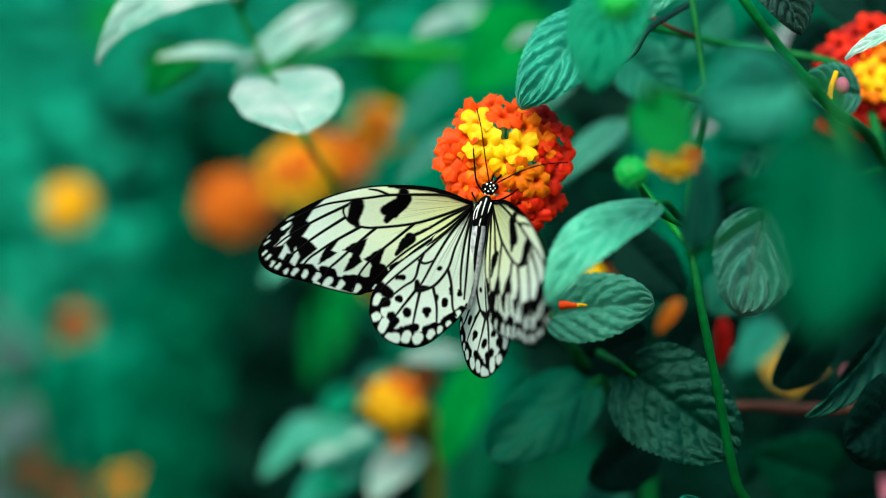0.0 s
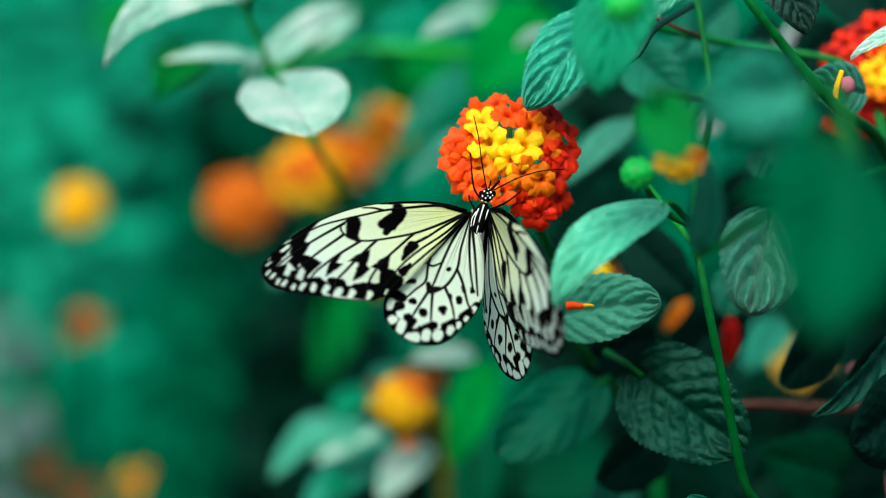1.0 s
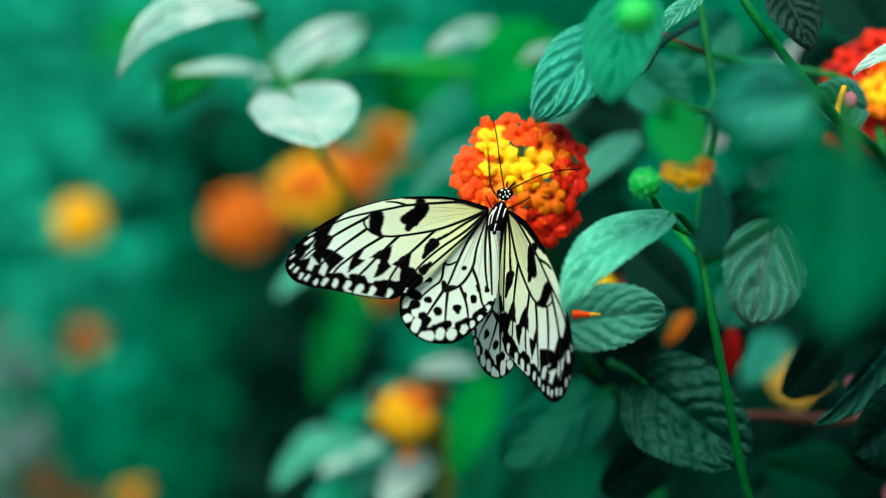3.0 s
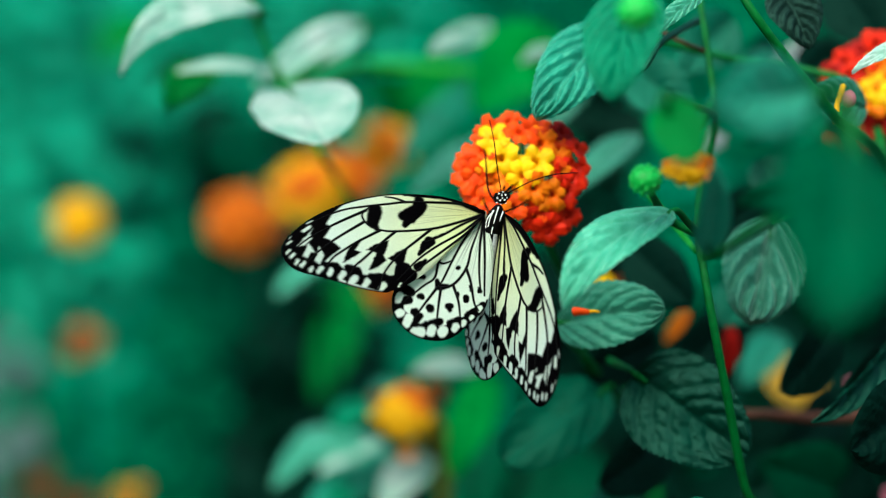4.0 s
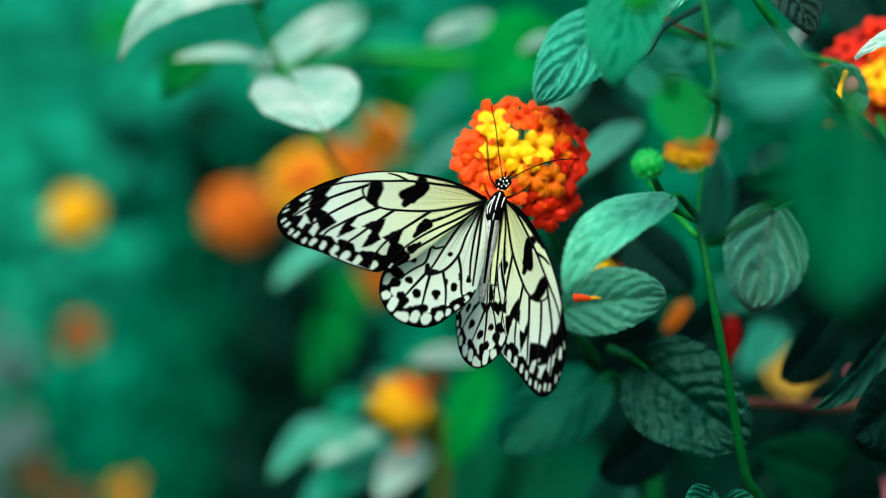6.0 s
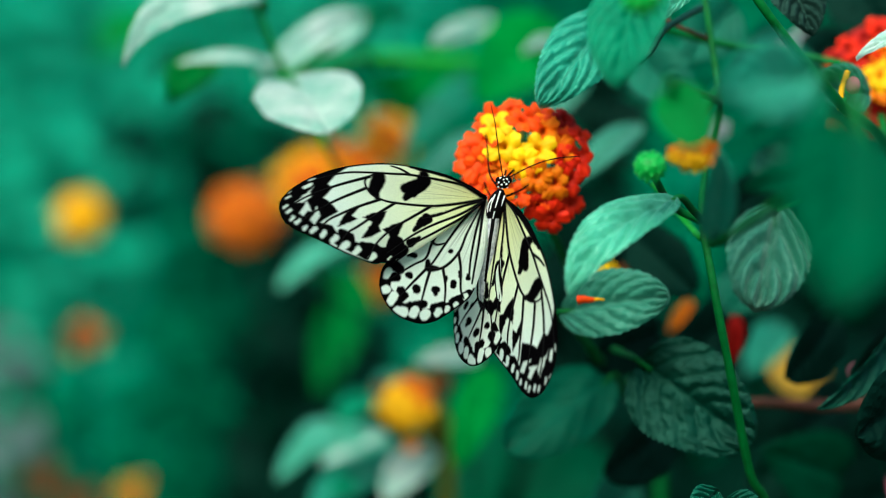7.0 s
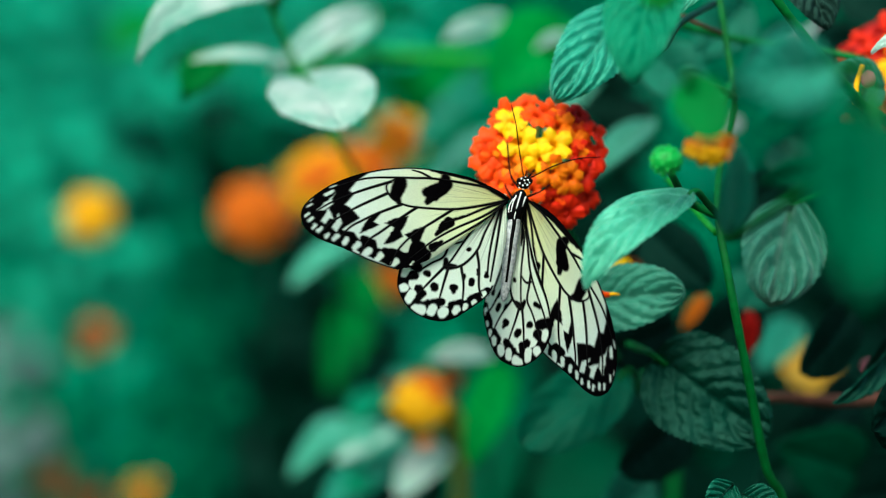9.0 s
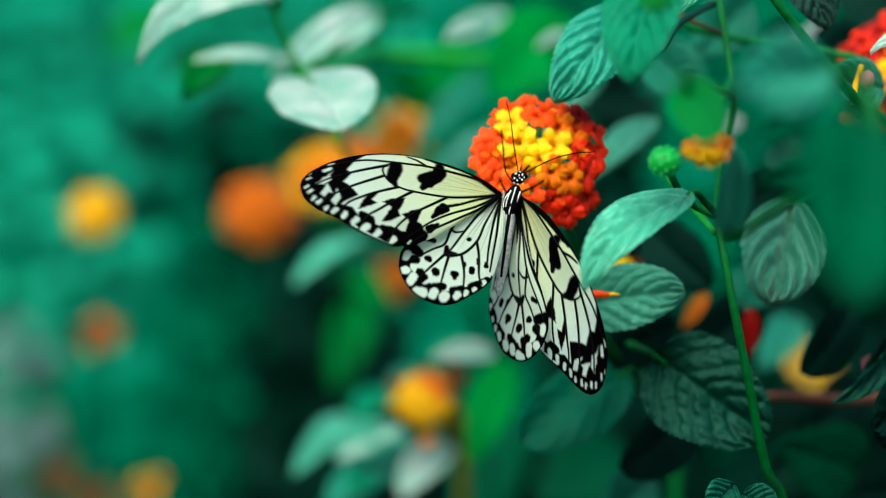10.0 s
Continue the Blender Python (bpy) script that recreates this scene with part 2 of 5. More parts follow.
def leaf_mesh(length, width, fold=0.25, curl=0.5, teeth=18, fine=True, quilt=0.0004, wave=0.05, lobe=0.0, blunt=0.75, full=0.75, heart=False, cross=0.16, ribs=6.5, slant=0.30, bend=0.0, seed=0):
    """An ovate leaf along +x, its upper side to +z: toothed edge, sunken veins, puffed fields between them. bend: how far it arches sideways."""
    nu, nv = (teeth * 5, 36) if fine else (30, 14)
    rows, veins = [], []
    for i in range(nu + 1):
        s = i / nu
        prof = math.sin(math.pi * min(1.0, s ** blunt)) ** full if 0 < s < 1 else 0.0
        if heart:
            prof = math.sqrt(max(0.0, 1 - ((0.34 - s) / 0.42) ** 2)) if s < 0.34 else max(0.0, 1 - ((s - 0.34) / 0.66) ** 2) ** 0.55
        saw = (s * teeth + 0.3 * noise.noise(Vector((s * 7, seed, 0.5)))) % 1.0
        tooth = saw ** 0.7 * (1 - saw) ** 0.3
        half = width / 2 * prof
        for j in range(nv + 1):
            q = 2 * j / nv - 1
            side = 1 if q > 0 else -1
            edge = 1 + (0.11 * (tooth - 0.35) * abs(q) ** 7 if fine else 0)
            edge += 0.05 * noise.noise(Vector((s * 4, seed * 3.1 + side, 4.0))) * abs(q)
            x = s * length + (0.022 * length * (tooth - 0.3) * abs(q) ** 8 if fine and prof > 0 else 0)
            if heart:
                x -= lobe * length * math.sin(math.pi * abs(q) ** 0.8) ** 0.8 * (1 - s) ** 1.5
            y = q * half * edge
            ph = (s - slant * abs(q) ** 1.25) * ribs + (0.45 if q > 0 else 0) + (0.14 + 0.5 * cross * cross) * noise.noise(Vector((s * 4, q * 2.5, seed + 2.0)))
            frac = ph - math.floor(ph)
            d = min(frac, 1 - frac)
            puff = math.sin(math.pi * frac) ** 0.6
            sub = abs(q) * 5.0 + 0.5 * math.sin(math.floor(ph) * 2.4 + seed + side) + 0.35 * noise.noise(Vector((x * 120, y * 120, seed)))
            puff *= 1 - cross + cross * abs(math.sin(math.pi * sub)) ** 0.5
            puff *= (1 - 0.8 * abs(q) ** 7) * min(1.0, 0.35 + abs(q) * 3)
            mid = math.exp(-(q * half / (0.022 * length)) ** 2)
            small = noise.noise(Vector((x * 500 + seed * 7, y * 500, seed)))
            z = fold * abs(y) + quilt * (2.7 * puff - 1.3 * mid + (0.25 + 1.0 * cross * cross) * small)
            z += wave * width * noise.noise(Vector((s * 2.4 + seed * 5.3, q * 1.3, seed * 1.7)))
            y += bend * length * 4 * s * (1 - s)
            if abs(curl) > 1e-3:
                r = length / curl
                x, z = r * math.sin(x / r) + z * math.sin(x / r), -r * (1 - math.cos(x / r)) + z * math.cos(x / r)
            rows.append((x, y, z))
            veins.append(min(1.0, 0.10 * math.exp(-(d * 14) ** 2) * (1 - abs(q) ** 3) + 0.2 * mid))
    me = sheet("leaf", rows, nu, nv)
    at = me.attributes.new("vein", "FLOAT", "POINT")
    at.data.foreach_set("value", veins)
    return me


def aim(base, tip, roll):
    """The pose of a leaf from base to tip; at roll 0 its upper side looks along -y, a negative roll tilts it up to the sky."""
    x = (Vector(tip) - Vector(base)).normalized()
    z = Vector((0, -1, 0))
    z = (z - x * z.dot(x)).normalized()
    y = z.cross(x)
    m = Matrix((x, y, z)).transposed().to_4x4()
    return Matrix.Translation(base) @ m @ pose(0, 0, 0, roll if y.z > 0 else -roll, 0, 0)


leaf_count = [0]


def leaf(bush, base, tip, width, roll=0, fold=0.2, curl=0.4, material=None, fine=True, label="", stalk=None, **kw):
    """One leaf as a part of a bush, with its stalk."""
    leaf_count[0] += 1
    length = (Vector(tip) - Vector(base)).length
    me = leaf_mesh(length * (1 + 0.04 * curl * curl), width, fold, curl, fine=fine, seed=leaf_count[0], **kw)
    ob = part("leaf", me, material or LEAF, bush, label)
    ob.matrix_basis = aim(base, tip, roll) @ pose(0, 0, 0, 0, -math.degrees(curl) / 2, 0)
    if stalk:
        b, e = Vector(base), Vector(stalk)
        t = (Vector(tip) - b).normalized()
        part("leaf_stalk", tube("leaf_stalk", [b + t * 0.004, b - t * 0.002, (b + e) / 2 - t * 0.001, e], 0.0008, 0.0011), STEM, bush)
    return ob


def floret_mesh(name, size, material, seed, lobes=5, segs=12):
    """A small trumpet flower along +z: rounded, slightly ruffled lobes round a throat, and its tube behind."""
    rnd = random.Random(seed)
    nr, na = 8, lobes * segs
    ph = rnd.random() * 6.28
    amp = [rnd.uniform(0.80, 1.14) for _ in range(lobes)]
    dip = [rnd.uniform(-0.7, 0.45) for _ in range(lobes)]
    verts = []
    for i in range(na + 1):
        a = 2 * math.pi * (i % na) / na
        k = int((i % na) // segs)
        f = ((i % na) % segs) / segs
        arch = math.sin(math.pi * (0.02 + 0.96 * f))
        lob = 0.38 + 0.62 * arch ** 0.32
        edge = size / 2 * lob * amp[k] * (1 + 0.05 * math.sin(f * 17 + k * 2))
        for j in range(nr + 1):
            if j == 0:
                r, z = 0.06 * size, -0.75 * size
            elif j == 1:
                r, z = 0.07 * size, -0.20 * size
            else:
                q = (j - 1) / (nr - 1)
                r = 0.07 * size + (edge - 0.07 * size) * q
                z = size * (-0.10 + 0.22 * q - 0.20 * q ** 2.4 + dip[k] * q * q * 0.26 * arch + 0.10 * (arch - 0.6) * q + 0.025 * math.sin(f * 15 + k) * q * q)
            verts.append((r * math.cos(a + ph), r * math.sin(a + ph), z))
    me = sheet(name, verts, na, nr)
    at = me.attributes.new("throat", "FLOAT", "POINT")
    at.data.foreach_set("value", [max(0.0, 0.9 - (i % (nr + 1)) / nr * 1.5) for i in range(len(verts))])
    me.materials.append(material)
    return me


COLOURS = (RED, SCARLET, ORANGE, YELLOW, DARK_RED)
FLORETS = [[floret_mesh("floret", 0.0098, c, 11 * k + v, 5 if v else 4) for v in range(5)] for k, c in enumerate(COLOURS)]
SMALL_FLORETS = [[floret_mesh("floret", 0.0105, c, 31 * k + v, 5, 5) for v in range(2)] for k, c in enumerate((RUST_DIM, OCHRE, GOLD))]


def flower_head(bush, centre, radius, rows, face, depth=0.75, meshes=None, size=1.0, label=""):
    """A domed head of florets. rows: offsets across and up as parts of the radius, and a colour."""
    rnd = random.Random(int(1000 * radius) + len(rows))
    core = part("flower_head", ball("flower_core", (0, 0, 0), (radius * 0.32,) * 3, None, 12, 8), STEM, bush, label)
    turn = Vector(face).to_track_quat("Z", "Y").to_matrix().to_4x4()
    core.matrix_basis = Matrix.Translation(centre) @ turn
    for u, v, c in rows:
        rr = min(1.0, u * u + v * v)
        n = Vector((u * 0.34, v * 0.34, math.sqrt(max(0.05, 1.0 - 0.72 * rr))))
        place = Vector((u * radius, v * radius, depth * radius * math.sqrt(max(0.02, 1.05 - rr)) + (0.09 if c == 3 else rnd.uniform(-0.10, 0.10)) * radius))
        q = n.to_track_quat("Z", "Y").to_matrix().to_4x4()
        s = size * rnd.uniform(0.9, 1.1)
        fl = part("floret", rnd.choice((meshes or FLORETS)[c]), None, core)
        fl.matrix_basis = Matrix.Translation(place) @ q @ pose(0, 0, 0, rnd.uniform(-15, 15), rnd.uniform(-15, 15), rnd.uniform(0, 360)) @ Matrix.Diagonal((s, s, s, 1))
    return core


def dome(count, inner, outer, seed):
    """Florets spread evenly over a head; the colour goes from inner to outer."""
    rnd = random.Random(seed)
    rows = []
    for k in range(count):
        r, a = math.sqrt((k + 0.4) / count), k * 2.39996
        f = r + rnd.uniform(-0.15, 0.15)
        rows.append((r * math.cos(a), r * math.sin(a), inner if f < 0.62 else outer))
    return rows


def foliage(name, clumps, size, material, seed, label, category="shrub", up=0.5, front=0.5):
    """A mass of small bent leaves, joined, round the clumps (centre, radii, count): uneven crowns that reach down to the ground."""
    rnd = random.Random(seed)
    verts, faces = [], []
    for centre, radii, count in clumps:
        made = 0
        while made < count:
            d = Vector((rnd.gauss(0, 1), rnd.gauss(0, 1), rnd.gauss(0, 1))).normalized()
            swell = 1 + 0.22 * noise.noise(d * 2.3 + Vector(centre)) + 0.12 * noise.noise(d * 6 + Vector(centre))
            r = swell * (1 - 0.35 * rnd.random() ** 1.6)
            c = Vector([a + b * q * r for a, b, q in zip(centre, radii, d)])
            if c.z < 0.02:
                continue
            made += 1
            nrm = Vector((rnd.gauss(0, 0.5), rnd.gauss(-front, 0.45), rnd.gauss(up, 0.45))) + 0.5 * d
            nrm.normalize()
            t = Vector((rnd.gauss(0, 1), rnd.gauss(0, 1), rnd.gauss(-0.2, 0.8)))
            t = (t - nrm * t.dot(nrm)).normalized()
            b = nrm.cross(t)
            L = size * rnd.uniform(0.6, 1.3)
            W = L * rnd.uniform(0.5, 0.7)
            k = len(verts)
            for s, w, h in ((0, 0, 0), (0.3, 0.5, 0.05), (0.3, 0, -0.02), (0.3, -0.5, 0.05), (0.65, 0.38, 0.0), (0.65, 0, -0.06), (0.65, -0.38, 0.0), (1, 0, -0.2)):
                verts.append(c + t * (s - 0.5) * L + b * w * W + nrm * h * L)
            faces += [(k, k + 2, k + 1), (k, k + 3, k + 2), (k + 1, k + 2, k + 5, k + 4), (k + 2, k + 3, k + 6, k + 5), (k + 4, k + 5, k + 7), (k + 5, k + 6, k + 7)]
    me = bpy.data.meshes.new(name)
    me.from_pydata(verts, [], faces)
    me.polygons.foreach_set("use_smooth", [True] * len(faces))
    me.materials.append(material)
    return tagged(new(name, me), label, category, kind="stuff")


def bush_root(name, at, label):
    e = new(name)
    e.location = at
    e.empty_display_size = 0.05
    return tagged(e, label, "lantana shrub", "lantana shrubs")


# ---- ground and far greenery ----
bm = bmesh.new()
bmesh.ops.create_grid(bm, x_segments=60, y_segments=60, size=60.0)
for v in bm.verts:
    v.co.z = 0.02 * noise.noise(v.co * 0.7)
ground = part("ground", bm, SOIL, None)
tagged(ground, "dark bare garden soil under the shrubs", "soil", kind="structure")

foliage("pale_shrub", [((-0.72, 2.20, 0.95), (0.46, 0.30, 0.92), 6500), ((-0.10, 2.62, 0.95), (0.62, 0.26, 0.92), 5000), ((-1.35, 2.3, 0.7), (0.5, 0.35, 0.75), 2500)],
        0.036, FAR_LIT, 3, "teal-green shrub foliage, the bright daylight put into its pale colour", up=0.8, front=0.9)
foliage("garden_shrub", [((-0.50, 1.62, 0.50), (0.34, 0.25, 0.66), 4200), ((-0.245, 1.95, 0.70), (0.13, 0.14, 0.68), 2600), ((0.20, 1.80, 0.95), (0.30, 0.20, 0.75), 4200), ((0.04, 1.22, 0.45), (0.09, 0.12, 0.68), 1500),
                         ((0.75, 2.0, 0.8), (0.45, 0.35, 0.8), 2600), ((0.36, 1.50, 0.85), (0.20, 0.2, 0.72), 2400)],
        0.036, FAR, 5, "dense mid-green garden shrub foliage behind the lantanas", up=0.5)
# clumps placed where only deep shade and dark gaps lie
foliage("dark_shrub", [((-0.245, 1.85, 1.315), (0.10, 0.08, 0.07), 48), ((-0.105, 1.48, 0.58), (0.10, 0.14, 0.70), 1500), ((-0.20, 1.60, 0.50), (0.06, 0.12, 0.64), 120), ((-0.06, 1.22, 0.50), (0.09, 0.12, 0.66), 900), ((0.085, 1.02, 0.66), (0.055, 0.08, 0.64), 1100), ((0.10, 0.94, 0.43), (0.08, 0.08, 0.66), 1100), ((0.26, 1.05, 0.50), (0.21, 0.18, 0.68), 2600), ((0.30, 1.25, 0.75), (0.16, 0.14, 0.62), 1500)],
        0.05, FAR_SHADE, 7, "shrub foliage coloured near black for the shade behind the lantanas", up=0.2)
foliage("grey_shrub", [((-0.365, 1.45, 0.58), (0.045, 0.06, 0.62), 300), ((-0.335, 1.42, 0.46), (0.05, 0.06, 0.60), 110)],
        0.04, FAR_GREY, 17, "grey-leaved shrub among the green foliage", up=0.6)
# a clipped hedge closes the view behind
rows = []
hedge_leaves = [((x, 3.0, 1.0), (0.75, 0.22, 1.25), 420) for x in np.arange(-5.4, 5.5, 1.2)]
profile = glide([(2.90, 0.0), (2.88, 0.8), (2.90, 1.7), (2.98, 2.2), (3.2, 2.35), (3.45, 2.2), (3.5, 1.2), (3.5, 0.0)], 8)
for i in range(161):
    x = -6 + 12 * i / 160
    for y, z in profile:
        p = Vector((x, float(y), float(z)))
        rows.append(p + Vector((0, -1, 0.5)) * (0.10 * noise.noise(p * 2.5) + 0.06 * noise.noise(p * 8)) * min(1.0, 4 * p.z))
tagged(part("hedge", sheet("hedge", rows, 160, len(profile) - 1), FAR, None), "green clipped hedge far behind the flowers", "hedge", kind="structure")
foliage("hedge_foliage", hedge_leaves, 0.09, FAR, 13, "small green leaves over the clipped hedge", "hedge", up=0.4, front=0.8)

# ---- a lantana between the two, low down ----
mid = bush_root("lantana_shrub", (-0.03, 0.76, 0.0), "lantana shrub with a yellow flower head and leaves painted pale for sheen")
part("cane", tube("cane", [(-0.03, 0.76, 0.0), (-0.02, 0.77, 0.7), (-0.0106, 0.7600, 1.1011), (-0.0124, 0.7200, 1.1361)], 0.003, 0.0012), LEAF_SHADE, mid)
part("cane", tube("cane", [(-0.03, 0.76, 0.0), (-0.01, 0.76, 0.7), (-0.0029, 0.7600, 1.0915), (-0.0047, 0.7400, 1.1179), (-0.0074, 0.7300, 1.1364)], 0.003, 0.0028), STEM_OLIVE, mid)
# ---- lantana standing farther back, with soft orange heads ----
back = bush_root("lantana_shrub", (-0.12, 1.02, 0.0), "lantana shrub with orange and yellow flower heads, out of focus")
for name, pts in (("cane", [(-0.12, 1.02, 0.0), (-0.14, 1.05, 0.6), (-0.1181, 1.0200, 1.2068)]), ("cane", [(-0.12, 1.02, 0.0), (-0.2, 1.1, 0.6), (-0.2329, 1.1200, 1.2146)]),
                  ("cane", [(-0.12, 1.02, 0.0), (-0.2, 1.12, 0.6), (-0.2394, 1.1600, 1.1377)]), ("cane", [(-0.12, 1.02, 0.0), (-0.05, 0.92, 0.7), (-0.0627, 0.8800, 1.2311)]),
                  ("cane", [(-0.12, 1.02, 0.0), (-0.22, 1.0, 0.6), (-0.2163, 0.9800, 1.0694)])):
    part(name, tube(name, pts, 0.003, 0.0012), LEAF_SHADE, back)
for c, d, r, inner, outer in (((-0.2221, 1.0600, 1.2249), 34, 0.0138, 2, 2), ((-0.1162, 0.9900, 1.2224), 40, 0.0195, 1, 1), ((-0.0711, 0.8800, 1.2367), 34, 0.0162, 1, 2),
                              ((-0.0527, 0.9000, 1.2447), 30, 0.0149, 1, 1), ((-0.0339, 0.9200, 1.2617), 28, 0.0123, 1, 2), ((-0.0373, 0.9300, 1.1867), 16, 0.0095, 1, 1), ((-0.2322, 1.1200, 1.1505), 9, 0.0121, 0, 1),
                              ((-0.2515, 1.1000, 1.0622), 6, 0.0133, 0, 0), ((-0.2055, 1.1500, 1.0475), 5, 0.0124, 2, 1),
                              ((-0.2305, 1.1000, 1.0471), 6, 0.0126, 0, 0)):
    flower_head(back, c, r, dome(d, inner, outer, d), (0, -1, 0.35), 0.8, SMALL_FLORETS, 0.95)
flower_head(mid, (-0.0190, 0.7120, 1.1386), 0.0098, [(u, v, 2 if v < 0.30 - 0.8 * u else 1) for u, v, c in dome(40, 2, 1, 44)], (-0.15, -1, 0.35), 0.9, SMALL_FLORETS, 0.85)
# the two narrow whitish leaves listed first stand in for highlights
for plant, base, tip, w, roll, mat in ((mid, (-0.0391, 0.7150, 1.1195), (-0.0532, 0.7000, 1.1152), 0.0075, -55, LEAF_SHEEN), (mid, (-0.0282, 0.7150, 1.1256), (-0.0383, 0.7000, 1.1219), 0.0060, -55, LEAF_SHEEN), (mid, (-0.0410, 0.7000, 1.1090), (-0.0492, 0.6900, 1.1037), 0.0110, -30, LEAF_TEAL), (mid, (0.0773, 0.8500, 1.1030), (0.0303, 0.8200, 1.0829), 0.0400, -25, LEAF_SOFT), (mid, (-0.0500, 0.7700, 1.1263), (-0.0732, 0.7150, 1.1070), 0.0150, -34, LEAF_LIT), (mid, (-0.0362, 0.7900, 1.1374), (-0.0517, 0.7600, 1.1229), 0.0170, -40, LEAF_TEAL), (mid, (-0.0284, 0.7500, 1.1227), (-0.0555, 0.7150, 1.1150), 0.0165, -45, LEAF_LIT), (mid, (-0.0229, 0.7650, 1.1151), (-0.0527, 0.7400, 1.0990), 0.0220, -30, LEAF_MID), (mid, (-0.0098, 0.7350, 1.1184), (-0.0289, 0.7050, 1.0993), 0.0185, -35, LEAF_SHEEN), (mid, (-0.0339, 0.7400, 1.1085), (-0.0596, 0.7100, 1.0952), 0.0190, -45, LEAF_MID), (mid, (-0.0214, 0.8000, 1.1443), (-0.0353, 0.7700, 1.1329), 0.0165, -40, LEAF_MID), (mid, (-0.0456, 0.7800, 1.1171), (-0.0686, 0.7600, 1.1132), 0.0140, -50, LEAF_LIT), (mid, (0.0089, 0.6670, 1.1595), (-0.0161, 0.6500, 1.1587), 0.0105, -38, LEAF_SHEEN), (mid, (0.0072, 0.7300, 1.1636), (-0.0149, 0.7120, 1.1583), 0.0128, -38, LEAF_TEAL),
                                (back, (-0.0644, 1.1000, 1.1724), (-0.0781, 1.0500, 1.1202), 0.0254, 0, LEAF_FRESH), (back, (-0.1921, 1.1000, 1.3560), (-0.2178, 1.0800, 1.3233), 0.0260, -10, LEAF_FRESH), (back, (-0.0468, 0.8000, 1.2053), (-0.0759, 0.7600, 1.1845), 0.0174, -60, LEAF_LIT),
                                (back, (-0.0641, 0.9000, 1.1917), (-0.0375, 0.8800, 1.1723), 0.0172, -30, LEAF_FRESH), (back, (-0.0480, 0.9200, 1.2325), (-0.0756, 0.9000, 1.2117), 0.0172, -30, LEAF_FRESH),
                                (mid, (0.0299, 0.9800, 1.1130), (0.0139, 0.9500, 1.0523), 0.0420, -40, LEAF_SOFT)):
    leaf(plant, base, tip, w, roll, 0.2, 0.6, mat, fine=False, quilt=0.0005)
for base, tip, w, mat in (((-0.0210, 0.7030, 1.1220), (-0.0139, 0.7030, 1.1238), 0.0040, OCHRE), ((-0.0337, 0.7120, 1.1436), (-0.0269, 0.7120, 1.1468), 0.0050, RUST_DIM), ((-0.0098, 0.7030, 1.1533), (-0.0020, 0.7030, 1.1443), 0.0076, RUST_DIM)):
    pt = part("petal", leaf_mesh((Vector(tip) - Vector(base)).length, w, 0.3, 0.5, fine=False, quilt=0.0001), mat, mid, "loose orange petal under the flower head")
    pt.matrix_basis = aim(base, tip, -15)


# ---- the lantana in front, on which the butterfly feeds ----
bush = bush_root("lantana_shrub", (0.075, 0.56, 0.0), "lantana shrub with toothed teal-green leaves and red-orange flower heads")
FOOT = (0.075, 0.56, 0.0)
for pts, r0, r1, mat in (
        ([FOOT, (0.088, 0.54, 0.5), (0.089, 0.52, 0.9), (0.0885, 0.507, 1.05), (0.0875, 0.4950, 1.1183), (0.0799, 0.4850, 1.1369), (0.0734, 0.4750, 1.1624), (0.0682, 0.4700, 1.1852), (0.0656, 0.4750, 1.2062), (0.0687, 0.4900, 1.2220),
          (0.0741, 0.5000, 1.2399), (0.0729, 0.5050, 1.2564), (0.0710, 0.5100, 1.2748), (0.0704, 0.5200, 1.2878)], 0.0015, 0.0009, STEM),
        ([FOOT, (0.05, 0.58, 0.6), (0.0768, 0.6600, 1.1142), (0.0541, 0.5750, 1.1526), (0.0381, 0.5300, 1.1715), (0.0339, 0.5300, 1.1901), (0.0190, 0.4990, 1.2182)], 0.0024, 0.0011, STEM),
        ([FOOT, (0.12, 0.56, 0.7), (0.1462, 0.5500, 1.1792), (0.1283, 0.5200, 1.2266), (0.1025, 0.4700, 1.2375), (0.0879, 0.4600, 1.2513), (0.0761, 0.4550, 1.2653), (0.0711, 0.4600, 1.2762)], 0.0022, 0.0010, STEM),
        ([(0.1283, 0.5200, 1.2266), (0.1286, 0.5350, 1.2444)], 0.0018, 0.0014, STEM),
        ([(0.0733, 0.5000, 1.2447), (0.0607, 0.4700, 1.2300), (0.0580, 0.4550, 1.2218)], 0.0016, 0.0012, STEM),
        ([(0.1025, 0.4700, 1.2375), (0.1151, 0.5200, 1.2539), (0.0870, 0.5300, 1.2605), (0.0605, 0.5200, 1.2650), (0.0415, 0.5100, 1.2699)], 0.0013, 0.0010, STEM),
        ([(0.0647, 0.4750, 1.2065), (0.0562, 0.4700, 1.2106), (0.0474, 0.4380, 1.2169)], 0.0013, 0.0009, STEM),
        ([FOOT, (0.03, 0.66, 0.7), (0.0037, 0.7200, 1.1544), (-0.0260, 0.6600, 1.2086), (-0.0369, 0.6300, 1.2202)], 0.0014, 0.0010, LEAF_SOFT),
        ([(-0.0369, 0.6300, 1.2202), (-0.0473, 0.6100, 1.2380), (-0.0571, 0.5950, 1.2560), (-0.0662, 0.5800, 1.2777), (-0.0678, 0.5700, 1.2908)], 0.0012, 0.0009, STEM_FRESH),
        ([FOOT, (0.14, 0.58, 0.75), (0.1552, 0.5700, 1.1476), (0.1396, 0.5600, 1.1510), (0.1158, 0.5550, 1.1499), (0.0946, 0.5500, 1.1515), (0.0798, 0.5500, 1.1495)], 0.0036, 0.0011, TWIG)):
    part("cane", tube("cane", pts, r0, r1, 10, 10, 0.12), mat, bush)

